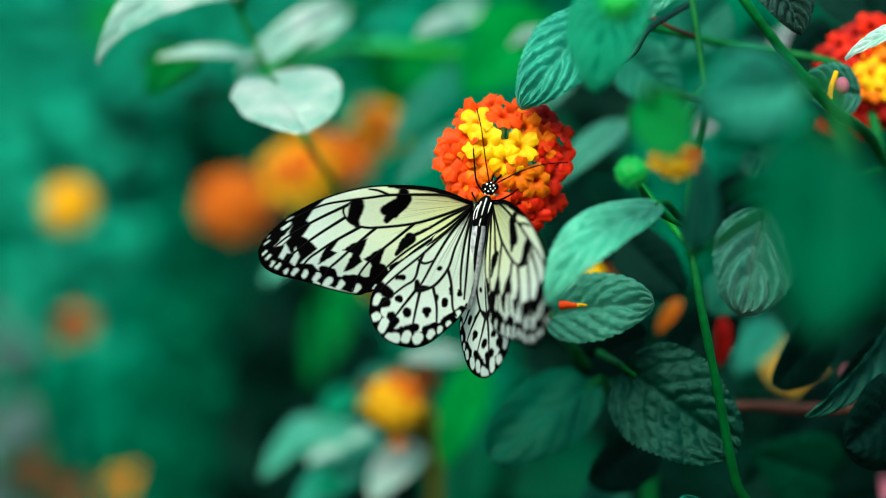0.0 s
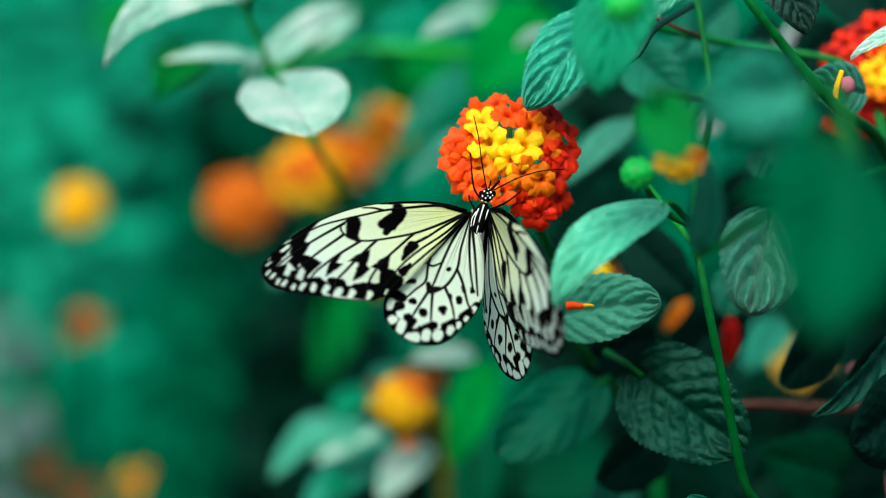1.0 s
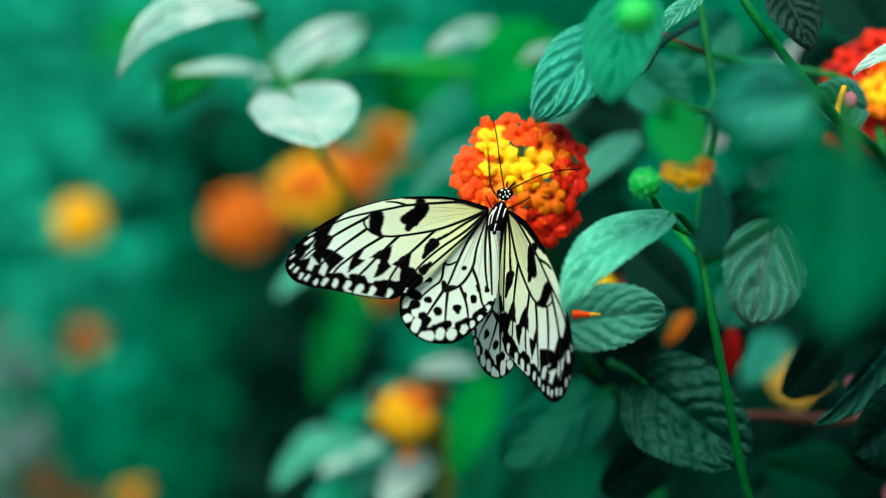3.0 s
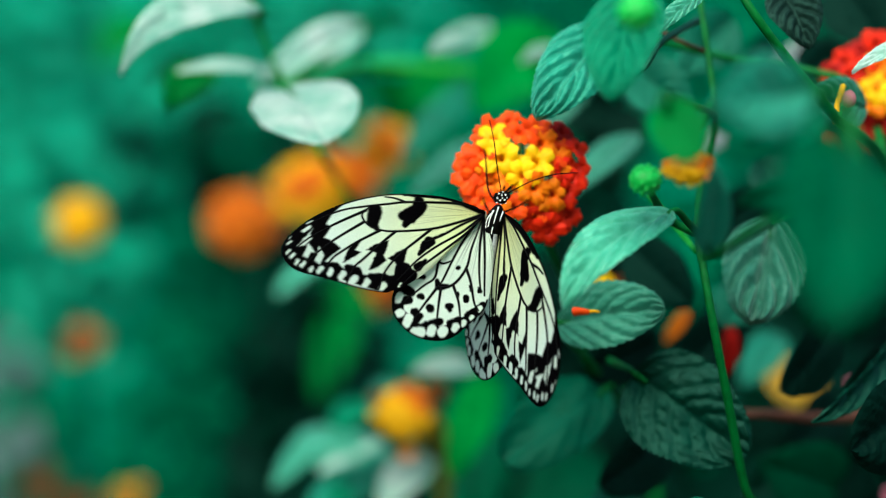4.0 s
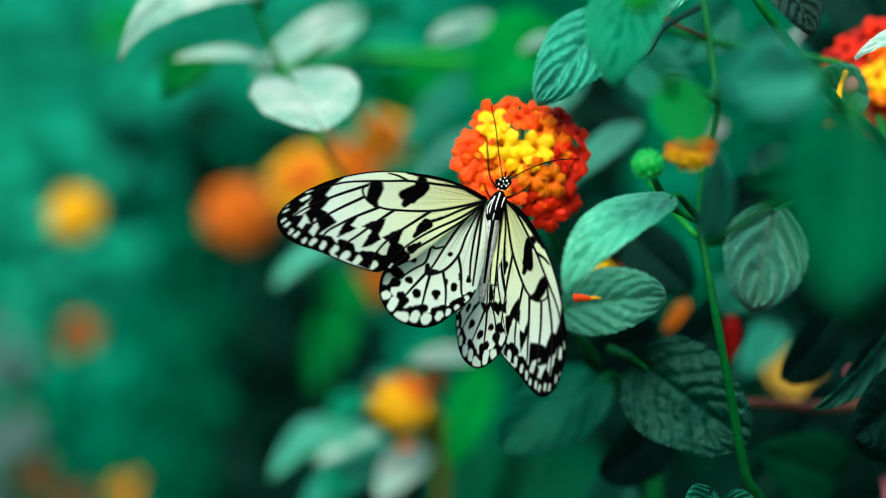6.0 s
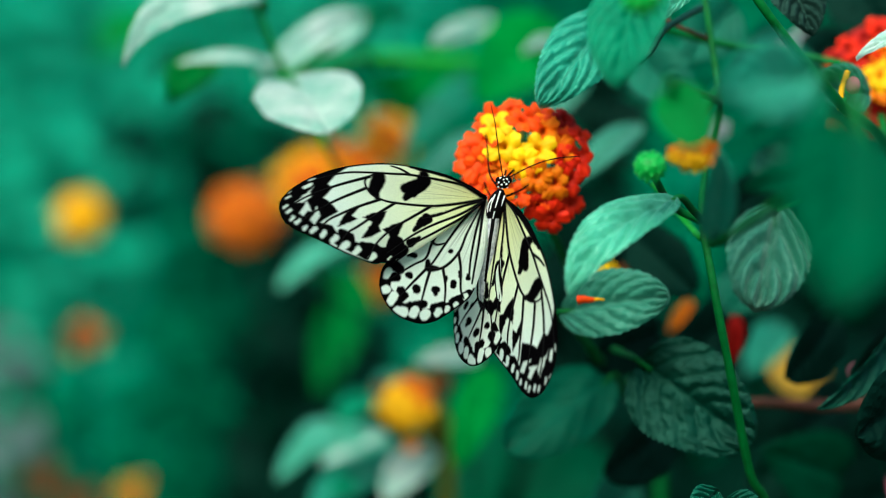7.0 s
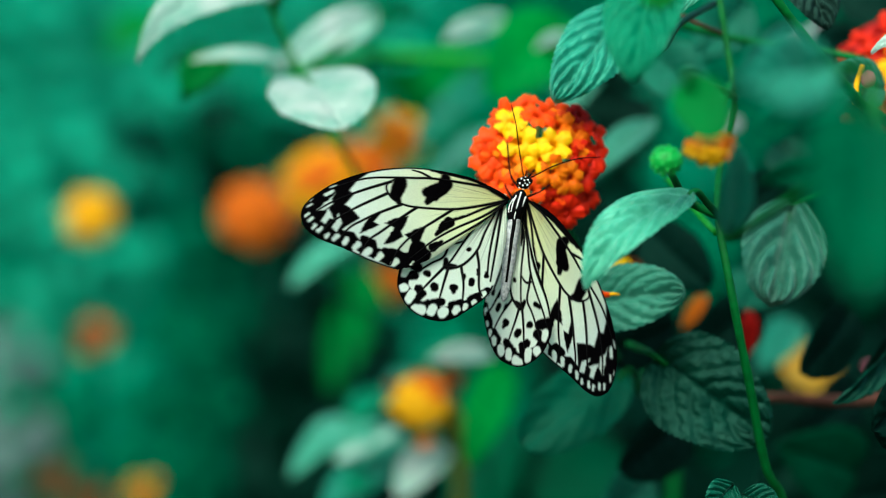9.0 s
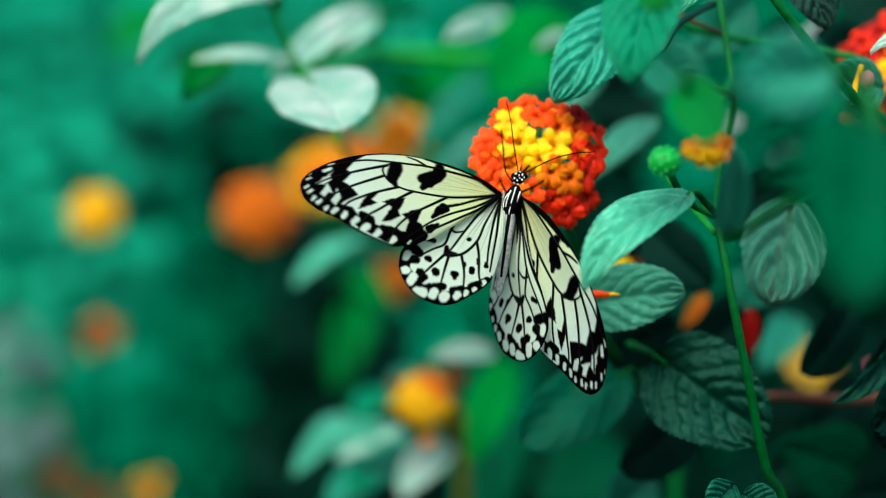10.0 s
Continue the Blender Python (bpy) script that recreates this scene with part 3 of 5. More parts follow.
leaf(bush, (0.0429, 0.4920, 1.2646), (0.0208, 0.4740, 1.2375), 0.0205, -16, 0.10, 0.45, LEAF_MID, teeth=20, quilt=0.0008, cross=0.18, ribs=5, slant=0.5, full=0.6, stalk=(0.0448, 0.5100, 1.2699))
leaf(bush, (0.0432, 0.4300, 1.2658), (0.0355, 0.4100, 1.2357), 0.0200, -26, 0.15, 0.4, LEAF_TEAL, quilt=0.0006, ribs=5, slant=0.5, full=0.6, stalk=(0.0675, 0.5100, 1.2764))
leaf(bush, (0.0544, 0.4480, 1.2107), (0.0249, 0.4250, 1.1869), 0.0172, -44, 0.22, 0.5, LEAF_LIT, quilt=0.0006, ribs=5.5, slant=0.42, bend=-0.07, stalk=(0.0656, 0.4730, 1.2062))
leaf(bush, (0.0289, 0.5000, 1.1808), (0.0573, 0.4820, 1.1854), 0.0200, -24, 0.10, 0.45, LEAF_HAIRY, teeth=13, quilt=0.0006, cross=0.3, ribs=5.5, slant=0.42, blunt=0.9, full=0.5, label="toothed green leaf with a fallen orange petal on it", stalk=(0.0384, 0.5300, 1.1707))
leaf(bush, (0.0509, 0.4970, 1.1667), (0.0805, 0.4850, 1.1446), 0.0300, 0, 0.16, 0.4, LEAF_HALF_SHADE, teeth=22, quilt=0.0005, cross=0.6, wave=0.12, blunt=0.72, full=0.5, ribs=6, slant=0.36, stalk=(0.0465, 0.5300, 1.1690))
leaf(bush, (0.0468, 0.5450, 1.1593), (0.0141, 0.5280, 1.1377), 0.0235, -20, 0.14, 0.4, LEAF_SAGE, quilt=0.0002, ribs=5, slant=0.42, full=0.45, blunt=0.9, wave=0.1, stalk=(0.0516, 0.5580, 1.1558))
leaf(bush, (0.1307, 0.5100, 1.1839), (0.0987, 0.4850, 1.1542), 0.0135, 34, 0.75, 0.5, LEAF_HALF_SHADE, teeth=20, quilt=0.0005, stalk=(0.1427, 0.5500, 1.1792))
leaf(bush, (0.0916, 0.5070, 1.2089), (0.0823, 0.4900, 1.1815), 0.0245, -6, 0.10, 0.45, LEAF_HAIRY, teeth=12, quilt=0.0016, cross=0.12, ribs=3.4, slant=0.6, full=0.45, blunt=0.8, stalk=(0.1283, 0.5200, 1.2233))
leaf(bush, (-0.0514, 0.5500, 1.2509), (-0.0393, 0.5190, 1.2335), 0.0328, -24, 0.1, 0.4, LEAF_SHEEN, lobe=0.60, quilt=0.0003, heart=True, ribs=5, slant=0.2, stalk=(-0.0563, 0.5640, 1.2558))
leaf(bush, (-0.0639, 0.5600, 1.2789), (-0.1032, 0.5300, 1.2551), 0.0180, -34, 0.12, 0.8, LEAF_SHEEN, quilt=0.0009, ribs=5, slant=0.6, bend=-0.15, full=1.0, blunt=0.7, stalk=(-0.0644, 0.5640, 1.2755))
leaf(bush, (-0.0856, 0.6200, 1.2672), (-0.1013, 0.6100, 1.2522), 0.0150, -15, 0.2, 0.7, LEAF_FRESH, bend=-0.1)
leaf(bush, (-0.0348, 0.6600, 1.2894), (-0.0733, 0.6300, 1.2627), 0.0150, -6, 0.25, 0.5, LEAF_SHEEN, quilt=0.0006, full=0.9, stalk=(-0.0619, 0.6200, 1.2613))
leaf(bush, (-0.0672, 0.6250, 1.2662), (-0.0966, 0.6000, 1.2643), 0.0105, -58, 0.3, 0.7, LEAF_SHEEN, quilt=0.0004, bend=0.10, stalk=(-0.0619, 0.6200, 1.2613))
leaf(bush, (0.0059, 0.6600, 1.2858), (-0.0100, 0.6400, 1.2759), 0.0085, -30, 0.2, 0.4, LEAF_SHEEN)
leaf(bush, (0.0374, 0.6600, 1.2810), (0.0236, 0.6400, 1.2725), 0.0062, -40, 0.2, 0.4, LEAF_SHEEN)
leaf(bush, (0.0622, 0.6000, 1.2431), (0.0373, 0.5700, 1.2201), 0.0138, -45, 0.2, 0.3, LEAF_HAIRY)
leaf(bush, (0.0160, 0.6600, 1.2464), (-0.0156, 0.6200, 1.2219), 0.0163, -50, 0.2, 0.3, LEAF_HAIRY)
leaf(bush, (0.0157, 0.7500, 1.2789), (-0.0215, 0.7200, 1.2414), 0.0212, -40, 0.2, 0.3, LEAF)
leaf(bush, (0.0041, 0.8000, 1.2893), (-0.0233, 0.7800, 1.2697), 0.0240, -20, 0.2, 0.3, LEAF_FRESH)
leaf(bush, (0.0403, 0.7200, 1.2964), (0.0080, 0.7000, 1.2603), 0.0339, -10, 0.2, 0.3, LEAF_FRESH)
leaf(bush, (0.0151, 0.7200, 1.1544), (0.0002, 0.7000, 1.1134), 0.0190, -15, 0.2, 0.3, LEAF_FRESH)
leaf(bush, (0.0044, 0.8600, 1.2714), (-0.0385, 0.8400, 1.2884), 0.0280, 15, 0.2, 0.3, LEAF_FRESH)
# soft leaves close to the viewer, on a shrub of their own
front = bush_root("lantana_shrub", (0.17, 0.30, 0.0), "lantana shrub close by with broad soft green leaves")
for pts in ([(0.17, 0.30, 0.0), (0.15, 0.32, 0.6), (0.135, 0.33, 1.0), (0.0877, 0.3300, 1.1875), (0.0827, 0.3350, 1.2022), (0.0780, 0.3400, 1.2174), (0.0753, 0.3450, 1.2319)],):
    part("cane", tube("cane", pts, 0.003, 0.001, 10), STEM, front)
leaf(front, (0.0637, 0.3000, 1.2182), (0.0584, 0.2800, 1.1858), 0.0265, 16, 0.15, 0.3, LEAF_SOFT, stalk=(0.0780, 0.3400, 1.2174))
leaf(front, (0.0903, 0.3100, 1.2055), (0.0753, 0.2900, 1.1853), 0.0229, 20, 0.15, 0.3, LEAF_SOFT)
leaf(front, (0.0567, 0.4000, 1.2001), (0.0549, 0.3800, 1.2195), 0.0090, -10, 0.2, 0.3, LEAF_MID, fine=False, stalk=(0.0780, 0.3400, 1.2174))
leaf(front, (0.0661, 0.3400, 1.2315), (0.0456, 0.3250, 1.2259), 0.0165, -4, 0.2, 0.4, LEAF_MID, quilt=0.0006, wave=0.14, stalk=(0.0753, 0.3450, 1.2319))
leaf(front, (0.0676, 0.3450, 1.2286), (0.0539, 0.3350, 1.2177), 0.0120, -35, 0.2, 0.4, LEAF_TEAL, quilt=0.0006, wave=0.14, stalk=(0.0753, 0.3450, 1.2319))
leaf(front, (0.0784, 0.4000, 1.2141), (0.0615, 0.3900, 1.2110), 0.0075, -20, 0.2, 0.4, LEAF_SOFT, stalk=(0.0780, 0.3400, 1.2174))
leaf(front, (0.0740, 0.3600, 1.2287), (0.0547, 0.3500, 1.2204), 0.0105, -25, 0.2, 0.3, LEAF_TEAL, quilt=0.0005, wave=0.12)
leaf(bush, (0.0425, 0.3650, 1.2317), (0.0467, 0.3550, 1.2177), 0.0116, 8, 0.1, 0.3, LEAF_FRESH, fine=False, quilt=0.0001, blunt=0.85, full=0.45, stalk=(0.0741, 0.5000, 1.2415))
# leaves with the shade in their colour, and bright scraps, low in the shrub
for base, tip, w, roll, mat in (((0.0658, 0.5500, 1.1442), (0.0431, 0.5300, 1.1311), 0.0223, 20, LEAF_SHADE), ((0.0634, 0.5600, 1.1735), (0.0388, 0.5400, 1.1658), 0.0192, 20, LEAF_SHADE),
                                ((0.1276, 0.4800, 1.1574), (0.1070, 0.4700, 1.1463), 0.0227, 30, LEAF_SHADE), ((0.1139, 0.5300, 1.1799), (0.0969, 0.5200, 1.1605), 0.0198, 30, LEAF_SHADE),
                                ((0.0933, 0.5800, 1.1817), (0.0700, 0.5700, 1.1603), 0.0218, 10, LEAF_SHADE), ((0.1007, 0.5800, 1.1891), (0.0863, 0.5700, 1.1784), 0.0218, -40, LEAF),
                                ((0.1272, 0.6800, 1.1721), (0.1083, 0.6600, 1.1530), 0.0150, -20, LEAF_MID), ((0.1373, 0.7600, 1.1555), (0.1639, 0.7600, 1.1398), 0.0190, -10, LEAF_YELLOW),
                                ((0.1283, 0.5200, 1.1737), (0.1151, 0.5200, 1.1572), 0.0182, 40, LEAF_SHADE), ((0.0682, 0.4700, 1.1332), (0.0600, 0.4650, 1.1255), 0.0105, 0, LEAF),
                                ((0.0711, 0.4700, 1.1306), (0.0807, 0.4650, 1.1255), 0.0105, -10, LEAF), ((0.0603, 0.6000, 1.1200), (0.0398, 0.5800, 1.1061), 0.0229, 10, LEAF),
                                ((0.0896, 0.4850, 1.2765), (0.0964, 0.4780, 1.2576), 0.0160, -10, LEAF_DUSK), ((0.0972, 0.5600, 1.2322), (0.1077, 0.5500, 1.2159), 0.0175, -20, LEAF_HALF_SHADE),
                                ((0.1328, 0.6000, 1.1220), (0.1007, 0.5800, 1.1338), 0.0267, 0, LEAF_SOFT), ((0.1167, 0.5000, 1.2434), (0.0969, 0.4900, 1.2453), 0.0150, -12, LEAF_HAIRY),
                                ((0.1307, 0.4800, 1.2612), (0.1063, 0.4700, 1.2502), 0.0069, -50, LEAF_SHEEN), ((0.0915, 0.5800, 1.2813), (0.0718, 0.5700, 1.2600), 0.0199, 0, LEAF),
                                ((0.0563, 0.5600, 1.2625), (0.0745, 0.5500, 1.2439), 0.0192, 0, LEAF), ((0.0563, 0.5600, 1.2037), (0.0745, 0.5500, 1.1862), 0.0192, 10, LEAF_SHADE),
                                ((0.0968, 0.6200, 1.2446), (0.0850, 0.6200, 1.2396), 0.0075, -30, LEAF_GAP), ((0.1325, 0.6400, 1.2806), (0.1213, 0.6400, 1.2725), 0.0090, -30, LEAF_GAP), ((0.0641, 0.4600, 1.2692), (0.0498, 0.4500, 1.2568), 0.0067, -42, LEAF_LIT), ((0.1419, 0.6800, 1.2824), (0.1246, 0.6800, 1.2759), 0.0108, -30, LEAF_GAP),
                                ((0.1244, 0.5700, 1.2908), (0.1382, 0.5600, 1.2696), 0.0232, 10, LEAF_SHADE), ((0.1175, 0.6000, 1.2727), (0.1366, 0.6000, 1.2632), 0.0172, 10, LEAF_SHADE), ((0.1007, 0.5800, 1.2205), (0.0808, 0.5700, 1.2038), 0.0199, 10, LEAF_SHADE), ((0.1481, 0.6000, 1.1162), (0.1175, 0.6000, 1.1124), 0.0305, 0, LEAF_SHADE), ((0.1290, 0.6000, 1.2727), (0.1100, 0.5900, 1.2546), 0.0150, 10, LEAF_SHADE), ((0.1209, 0.6600, 1.2842), (0.1046, 0.6500, 1.2684), 0.0110, 10, LEAF_SHADE), ((0.1097, 0.5600, 1.2144), (0.0868, 0.5500, 1.2098), 0.0150, 10, LEAF_SHADE), ((0.1205, 0.4700, 1.1613), (0.1036, 0.4600, 1.1489), 0.0230, 20, LEAF_SHADE), ((0.1396, 0.6400, 1.1493), (0.1175, 0.6200, 1.1312), 0.0240, 20, LEAF_SHADE), ((0.1175, 0.6000, 1.1315), (0.0966, 0.6000, 1.1162), 0.0200, 10, LEAF_HALF_SHADE)):
    leaf(bush, base, tip, w, roll, 0.2, 0.4, mat, fine=mat is not LEAF_SHADE, quilt=0.0005, full=0.5 if mat is LEAF_SHADE else 0.75)

# flower heads: the fed-on head, the red one at the side, scraps and buds
R_, S_, O_, Y_ = 0, 1, 2, 3
main_head = flower_head(bush, (0.0170, 0.4850, 1.2244), 0.0152, [
    (-0.57, 0.62, Y_), (0.20, 0.17, Y_), (-0.02, -0.13, Y_), (-0.63, 0.11, O_), (-0.65, -0.29, O_), (-0.53, -0.58, O_), (0.18, -0.35, O_),
    (-0.74, 0.78, S_), (-0.44, 0.24, Y_), (-0.22, -0.12, O_), (-0.28, 1.02, S_), (-0.05, 0.77, S_), (0.28, 0.90, S_), (0.56, 0.71, O_), (0.77, 0.81, 4), (0.32, 0.54, O_), (0.69, 0.43, S_),
    (0.58, 0.19, O_), (1.07, 0.48, R_), (1.02, 0.09, R_), (0.77, -0.01, R_), (0.82, -0.35, R_), (0.53, -0.45, O_), (0.32, -0.60, S_), (0.87, -0.76, R_),
    (0.62, -0.84, R_), (0.48, -1.08, R_), (0.24, -0.86, R_), (-0.97, 0.40, S_), (-0.72, 0.40, S_), (-1.07, 0.04, S_), (-0.86, -0.10, S_), (-0.98, -0.35, S_),
    (-0.77, -0.54, S_), (-0.20, -0.66, S_)],
    (0.05, -1, 0.12), 0.42, None, 1.02, "round flower head with yellow, orange and red florets")
for u, v, tip in ((0.06, 0.43, 0.30), (0.14, 0.36, 0.20), (-0.06, 0.50, 0.24), (-0.39, 0.03, 0.28), (-0.28, 0.10, 0.20), (0.38, -0.14, 0.30), (-0.10, 0.22, 0.25)):
    part("unopened_floret", tube("unopened_floret", [(u * 0.010, v * 0.010, 0.002), (u * 0.014, v * 0.014, 0.0045), (u * 0.0157, v * 0.0157, 0.0045 + 0.006 * tip)], 0.0004, 0.0009, 8), BUD_PALE, main_head, "pale green unopened floret")
flower_head(bush, (0.1300, 0.5350, 1.2530), 0.0155, [
    (-0.05, -0.1, Y_), (-0.15, -0.35, O_), (0.2, 0.1, O_), (0.15, -0.3, Y_), (-0.35, 0.25, R_), (0.0, 0.35, O_), (-0.95, 0.25, 4), (-0.7, 0.55, R_), (-0.4, 0.8, 4),
    (-0.05, 0.9, R_), (0.3, 0.8, R_), (-0.45, -0.6, 4), (-0.1, -0.85, 4), (-0.25, -1.2, 4), (0.2, -0.9, 4), (0.5, 0.4, R_), (0.6, -0.2, O_), (0.5, -0.6, R_), (-0.75, 0.1, R_), (-0.5, -0.1, R_)],
    (-0.2, -1, 0.1), 0.45, None, 1.05, "flower head of red florets round a yellow middle")
flower_head(bush, (0.0537, 0.4100, 1.2210), 0.0054, [(u, 0.52 * v - 0.12, 1 if v > -0.2 else 2) for u, v, c in dome(30, 2, 1, 21)], (0, -1, -0.15), 0.35, SMALL_FLORETS, 0.42, "small half-hidden orange flower head")
for c, r, mat, lab in (((0.0459, 0.4320, 1.2187), 0.0040, BUD, "round light green unopened bud"), ((0.0368, 0.3700, 1.2514), 0.0042, BUD, "round light green unopened bud")):
    bud = part("flower_bud", ball("flower_bud", (0, 0, 0), (r, r, r * 0.9), None, 24, 16), mat, bush, lab)
    bud.matrix_basis = Matrix.Translation(c)
    for k in range(44):
        z = 1 - 2 * (k + 0.5) / 44
        a = k * 2.39996
        n = Vector((math.sqrt(1 - z * z) * math.cos(a), math.sqrt(1 - z * z) * math.sin(a), z))
        s = part("sepal", ball("sepal", (0, 0, 0), (r * 0.19, r * 0.19, r * 0.36), None, 8, 6), mat, bud)
        s.matrix_basis = Matrix.Translation(n * r * 0.74) @ n.to_track_quat("Z", "Y").to_matrix().to_4x4()
fallen = tagged(new("fallen_floret"), "small withered orange floret lying on a lantana leaf", "flower")
fallen.location = (0.0346, 0.4810, 1.1847)
part("corolla", tube("corolla", [(-0.0028, 0, 0), (-0.0014, -0.0006, 0.0002), (0.0002, -0.0004, 0), (0.0014, 0, 0)], 0.0013, 0.0007, 8), SCARLET, fallen)
part("flower_tube", tube("flower_tube", [(0.0012, 0, 0), (0.0028, 0, 0.0002), (0.0044, 0.0003, 0)], 0.0006, 0.0003, 8), GOLD, fallen)
for base, tip, w, mat in (((0.0803, 0.6000, 1.1830), (0.0714, 0.6000, 1.1716), 0.0050, OCHRE), ((0.0872, 0.5550, 1.1790), (0.0879, 0.5550, 1.1622), 0.0064, DARK_RED), ((0.0509, 0.5800, 1.1932), (0.0666, 0.5800, 1.1891), 0.0063, RUST_DIM), ((0.1218, 0.5350, 1.2475), (0.1278, 0.5300, 1.2332), 0.0078, DARK_RED), ((0.1312, 0.5400, 1.2469), (0.1320, 0.5350, 1.2345), 0.0067, RED), ((0.1147, 0.5500, 1.2395), (0.1235, 0.5500, 1.2334), 0.0045, DARK_RED), ((0.1347, 0.6000, 1.1592), (0.1404, 0.6000, 1.1567), 0.0038, PINK), ((0.1423, 0.6000, 1.1525), (0.1481, 0.6000, 1.1552), 0.0038, PINK), ((0.1503, 0.6600, 1.1037), (0.1692, 0.6600, 1.1142), 0.0126, PINK),
                          ((0.0446, 0.5700, 1.1947), (0.0528, 0.5700, 1.1929), 0.0047, YELLOW)):
    pt = part("petal", leaf_mesh((Vector(tip) - Vector(base)).length, w, 0.3, 0.5, fine=False, quilt=0.0001), mat, bush, "loose bright petal caught in the leaves")
    pt.matrix_basis = aim(base, tip, -15)
part("spent_floret", tube("spent_floret", [(0.1058, 0.4780, 1.2476), (0.1036, 0.4750, 1.2424), (0.1027, 0.4730, 1.2367)], 0.0007, 0.0009), GOLD, bush, "wilted yellow floret tube")
wilted = part("flower_bud", ball("flower_bud", (0, 0, 0), (0.0020, 0.0018, 0.0024), None, 16, 12), PINK, bush, "small dusky pink flower bud")
wilted.matrix_basis = Matrix.Translation((0.1069, 0.4760, 1.2437))

# more stems and soft leaves high in the shrub
for pts, r0, r1, mat in (([(-0.0599, 0.6000, 1.2593), (-0.0499, 0.7000, 1.2759), (-0.0348, 0.7600, 1.2863), (0.0108, 0.7400, 1.2821), (0.0370, 0.7000, 1.2848)], 0.0018, 0.0030, STEM_FRESH), ([(-0.0473, 0.6000, 1.2374), (-0.0412, 0.6200, 1.2278), (-0.0369, 0.6300, 1.2212)], 0.0012, 0.0010, STEM_FRESH),
                         ([(0.0582, 0.5000, 1.2654), (0.0638, 0.5000, 1.2625), (0.0713, 0.5050, 1.2605)], 0.0006, 0.0006, TWIG), ([(0.0450, 0.4780, 1.2485), (0.0508, 0.4750, 1.2523), (0.0559, 0.4800, 1.2597), (0.0685, 0.5000, 1.2685)], 0.0008, 0.0010, LEAF_HALF_SHADE),
                         ([(0.0572, 0.5200, 1.2192), (0.0646, 0.5000, 1.2065), (0.0654, 0.4780, 1.2017)], 0.0009, 0.0009, STEM_FRESH)):
    part("cane", tube("cane", pts, r0, r1, 8), mat, bush)
for base, tip, w, roll, mat in (((0.0205, 0.8500, 1.3138), (-0.0063, 0.8300, 1.3019), 0.0120, -50, LEAF_SHEEN), ((-0.0214, 0.8000, 1.3147), (-0.0456, 0.7800, 1.2970), 0.0176, -30, LEAF_SOFT), ((0.0420, 0.7500, 1.2575), (0.0525, 0.7300, 1.2327), 0.0165, -20, LEAF_SOFT),
                                ((0.0575, 0.8000, 1.2842), (0.0437, 0.7800, 1.2623), 0.0151, -30, LEAF_LIT), ((-0.1180, 0.8000, 1.2969), (-0.1349, 0.7800, 1.2771), 0.0151, -30, LEAF_SOFT), ((-0.0412, 0.9000, 1.2919), (-0.0627, 0.8800, 1.2674), 0.0255, -20, LEAF_SOFT)):
    leaf(bush, base, tip, w, roll, 0.2, 0.4, mat, fine=False)


# ---- the butterfly ----
# Wing plans: units of 0.151 mm, drawn as the wing on one side, with the hinge at HINGE.
UNIT, HINGE = 0.0001511, np.array((838.0, 360.0))
FORE_EDGE = [(838, 360), (805, 343), (765, 331), (715, 327), (660, 329), (610, 339), (560, 357), (515, 382), (482, 411), (465, 436), (463, 455), (473, 474), (497, 487),
             (540, 497), (585, 511), (622, 519), (642, 521), (652, 517), (668, 512), (720, 478), (790, 412), (838, 362)]
HIND_EDGE = [(838, 360), (770, 420), (700, 470), (664, 512), (656, 540), (657, 562), (668, 585), (686, 603), (708, 612), (735, 615), (758, 608), (780, 592), (803, 572),
             (818, 555), (830, 525), (840, 480), (845, 430), (841, 362)]
FORE_VEINS = [
    [(836, 357), (790, 346), (740, 345), (690, 346), (660, 350), (620, 355), (575, 363), (530, 382), (500, 402)],
    [(690, 346), (672, 338), (655, 335)], [(834, 361), (790, 378), (735, 395), (668, 403), (640, 401), (620, 392), (610, 372), (625, 356)],
    [(618, 363), (575, 383), (540, 402), (512, 420), (488, 440)], [(612, 386), (575, 410), (545, 432), (515, 458), (500, 478)],
    [(640, 402), (600, 425), (570, 445), (548, 462), (530, 490)], [(668, 403), (640, 428), (605, 460), (585, 478), (572, 505)],
    [(735, 395), (700, 425), (665, 455), (640, 485), (628, 515)], [(834, 363), (790, 385), (750, 410), (718, 425)],
    [(835, 364), (790, 400), (740, 432), (700, 462), (660, 500)], [(836, 365), (795, 405), (745, 445), (705, 475), (668, 508)]]
HIND_VEINS = [
    [(836, 364), (790, 410), (750, 450), (700, 490), (672, 515)], [(750, 450), (742, 470), (734, 495), (712, 510), (668, 545)], [(742, 462), (752, 468), (770, 462)],
    [(836, 366), (800, 410), (770, 460), (748, 500), (738, 512)], [(738, 512), (712, 545), (690, 575)], [(744, 514), (737, 545), (730, 580)],
    [(738, 513), (766, 508), (792, 478), (805, 440), (822, 400), (836, 368)], [(766, 508), (772, 540), (772, 575)], [(792, 478), (798, 505), (800, 545), (806, 560)],
    [(836, 372), (822, 430), (815, 480), (814, 520)], [(836, 374), (830, 430), (824, 490), (820, 530)]]
# dark marks: two ends and a radius at each
FORE_CELL = [(716, 342, 714, 352, 9, 11), (720, 352, 712, 360, 10, 12), (712, 360, 694, 372, 12, 14), (696, 374, 684, 372, 13, 9), (694, 376, 686, 390, 11, 5),
             (634, 366, 640, 358, 9, 6), (634, 366, 628, 386, 13, 11), (628, 380, 634, 398, 9, 5), (728, 422, 719, 431, 10, 9), (717, 434, 705, 450, 7, 3), (735, 416, 770, 398, 3, 1.5), (836, 356, 765, 333, 7, 6), (765, 333, 690, 330, 6, 3)]
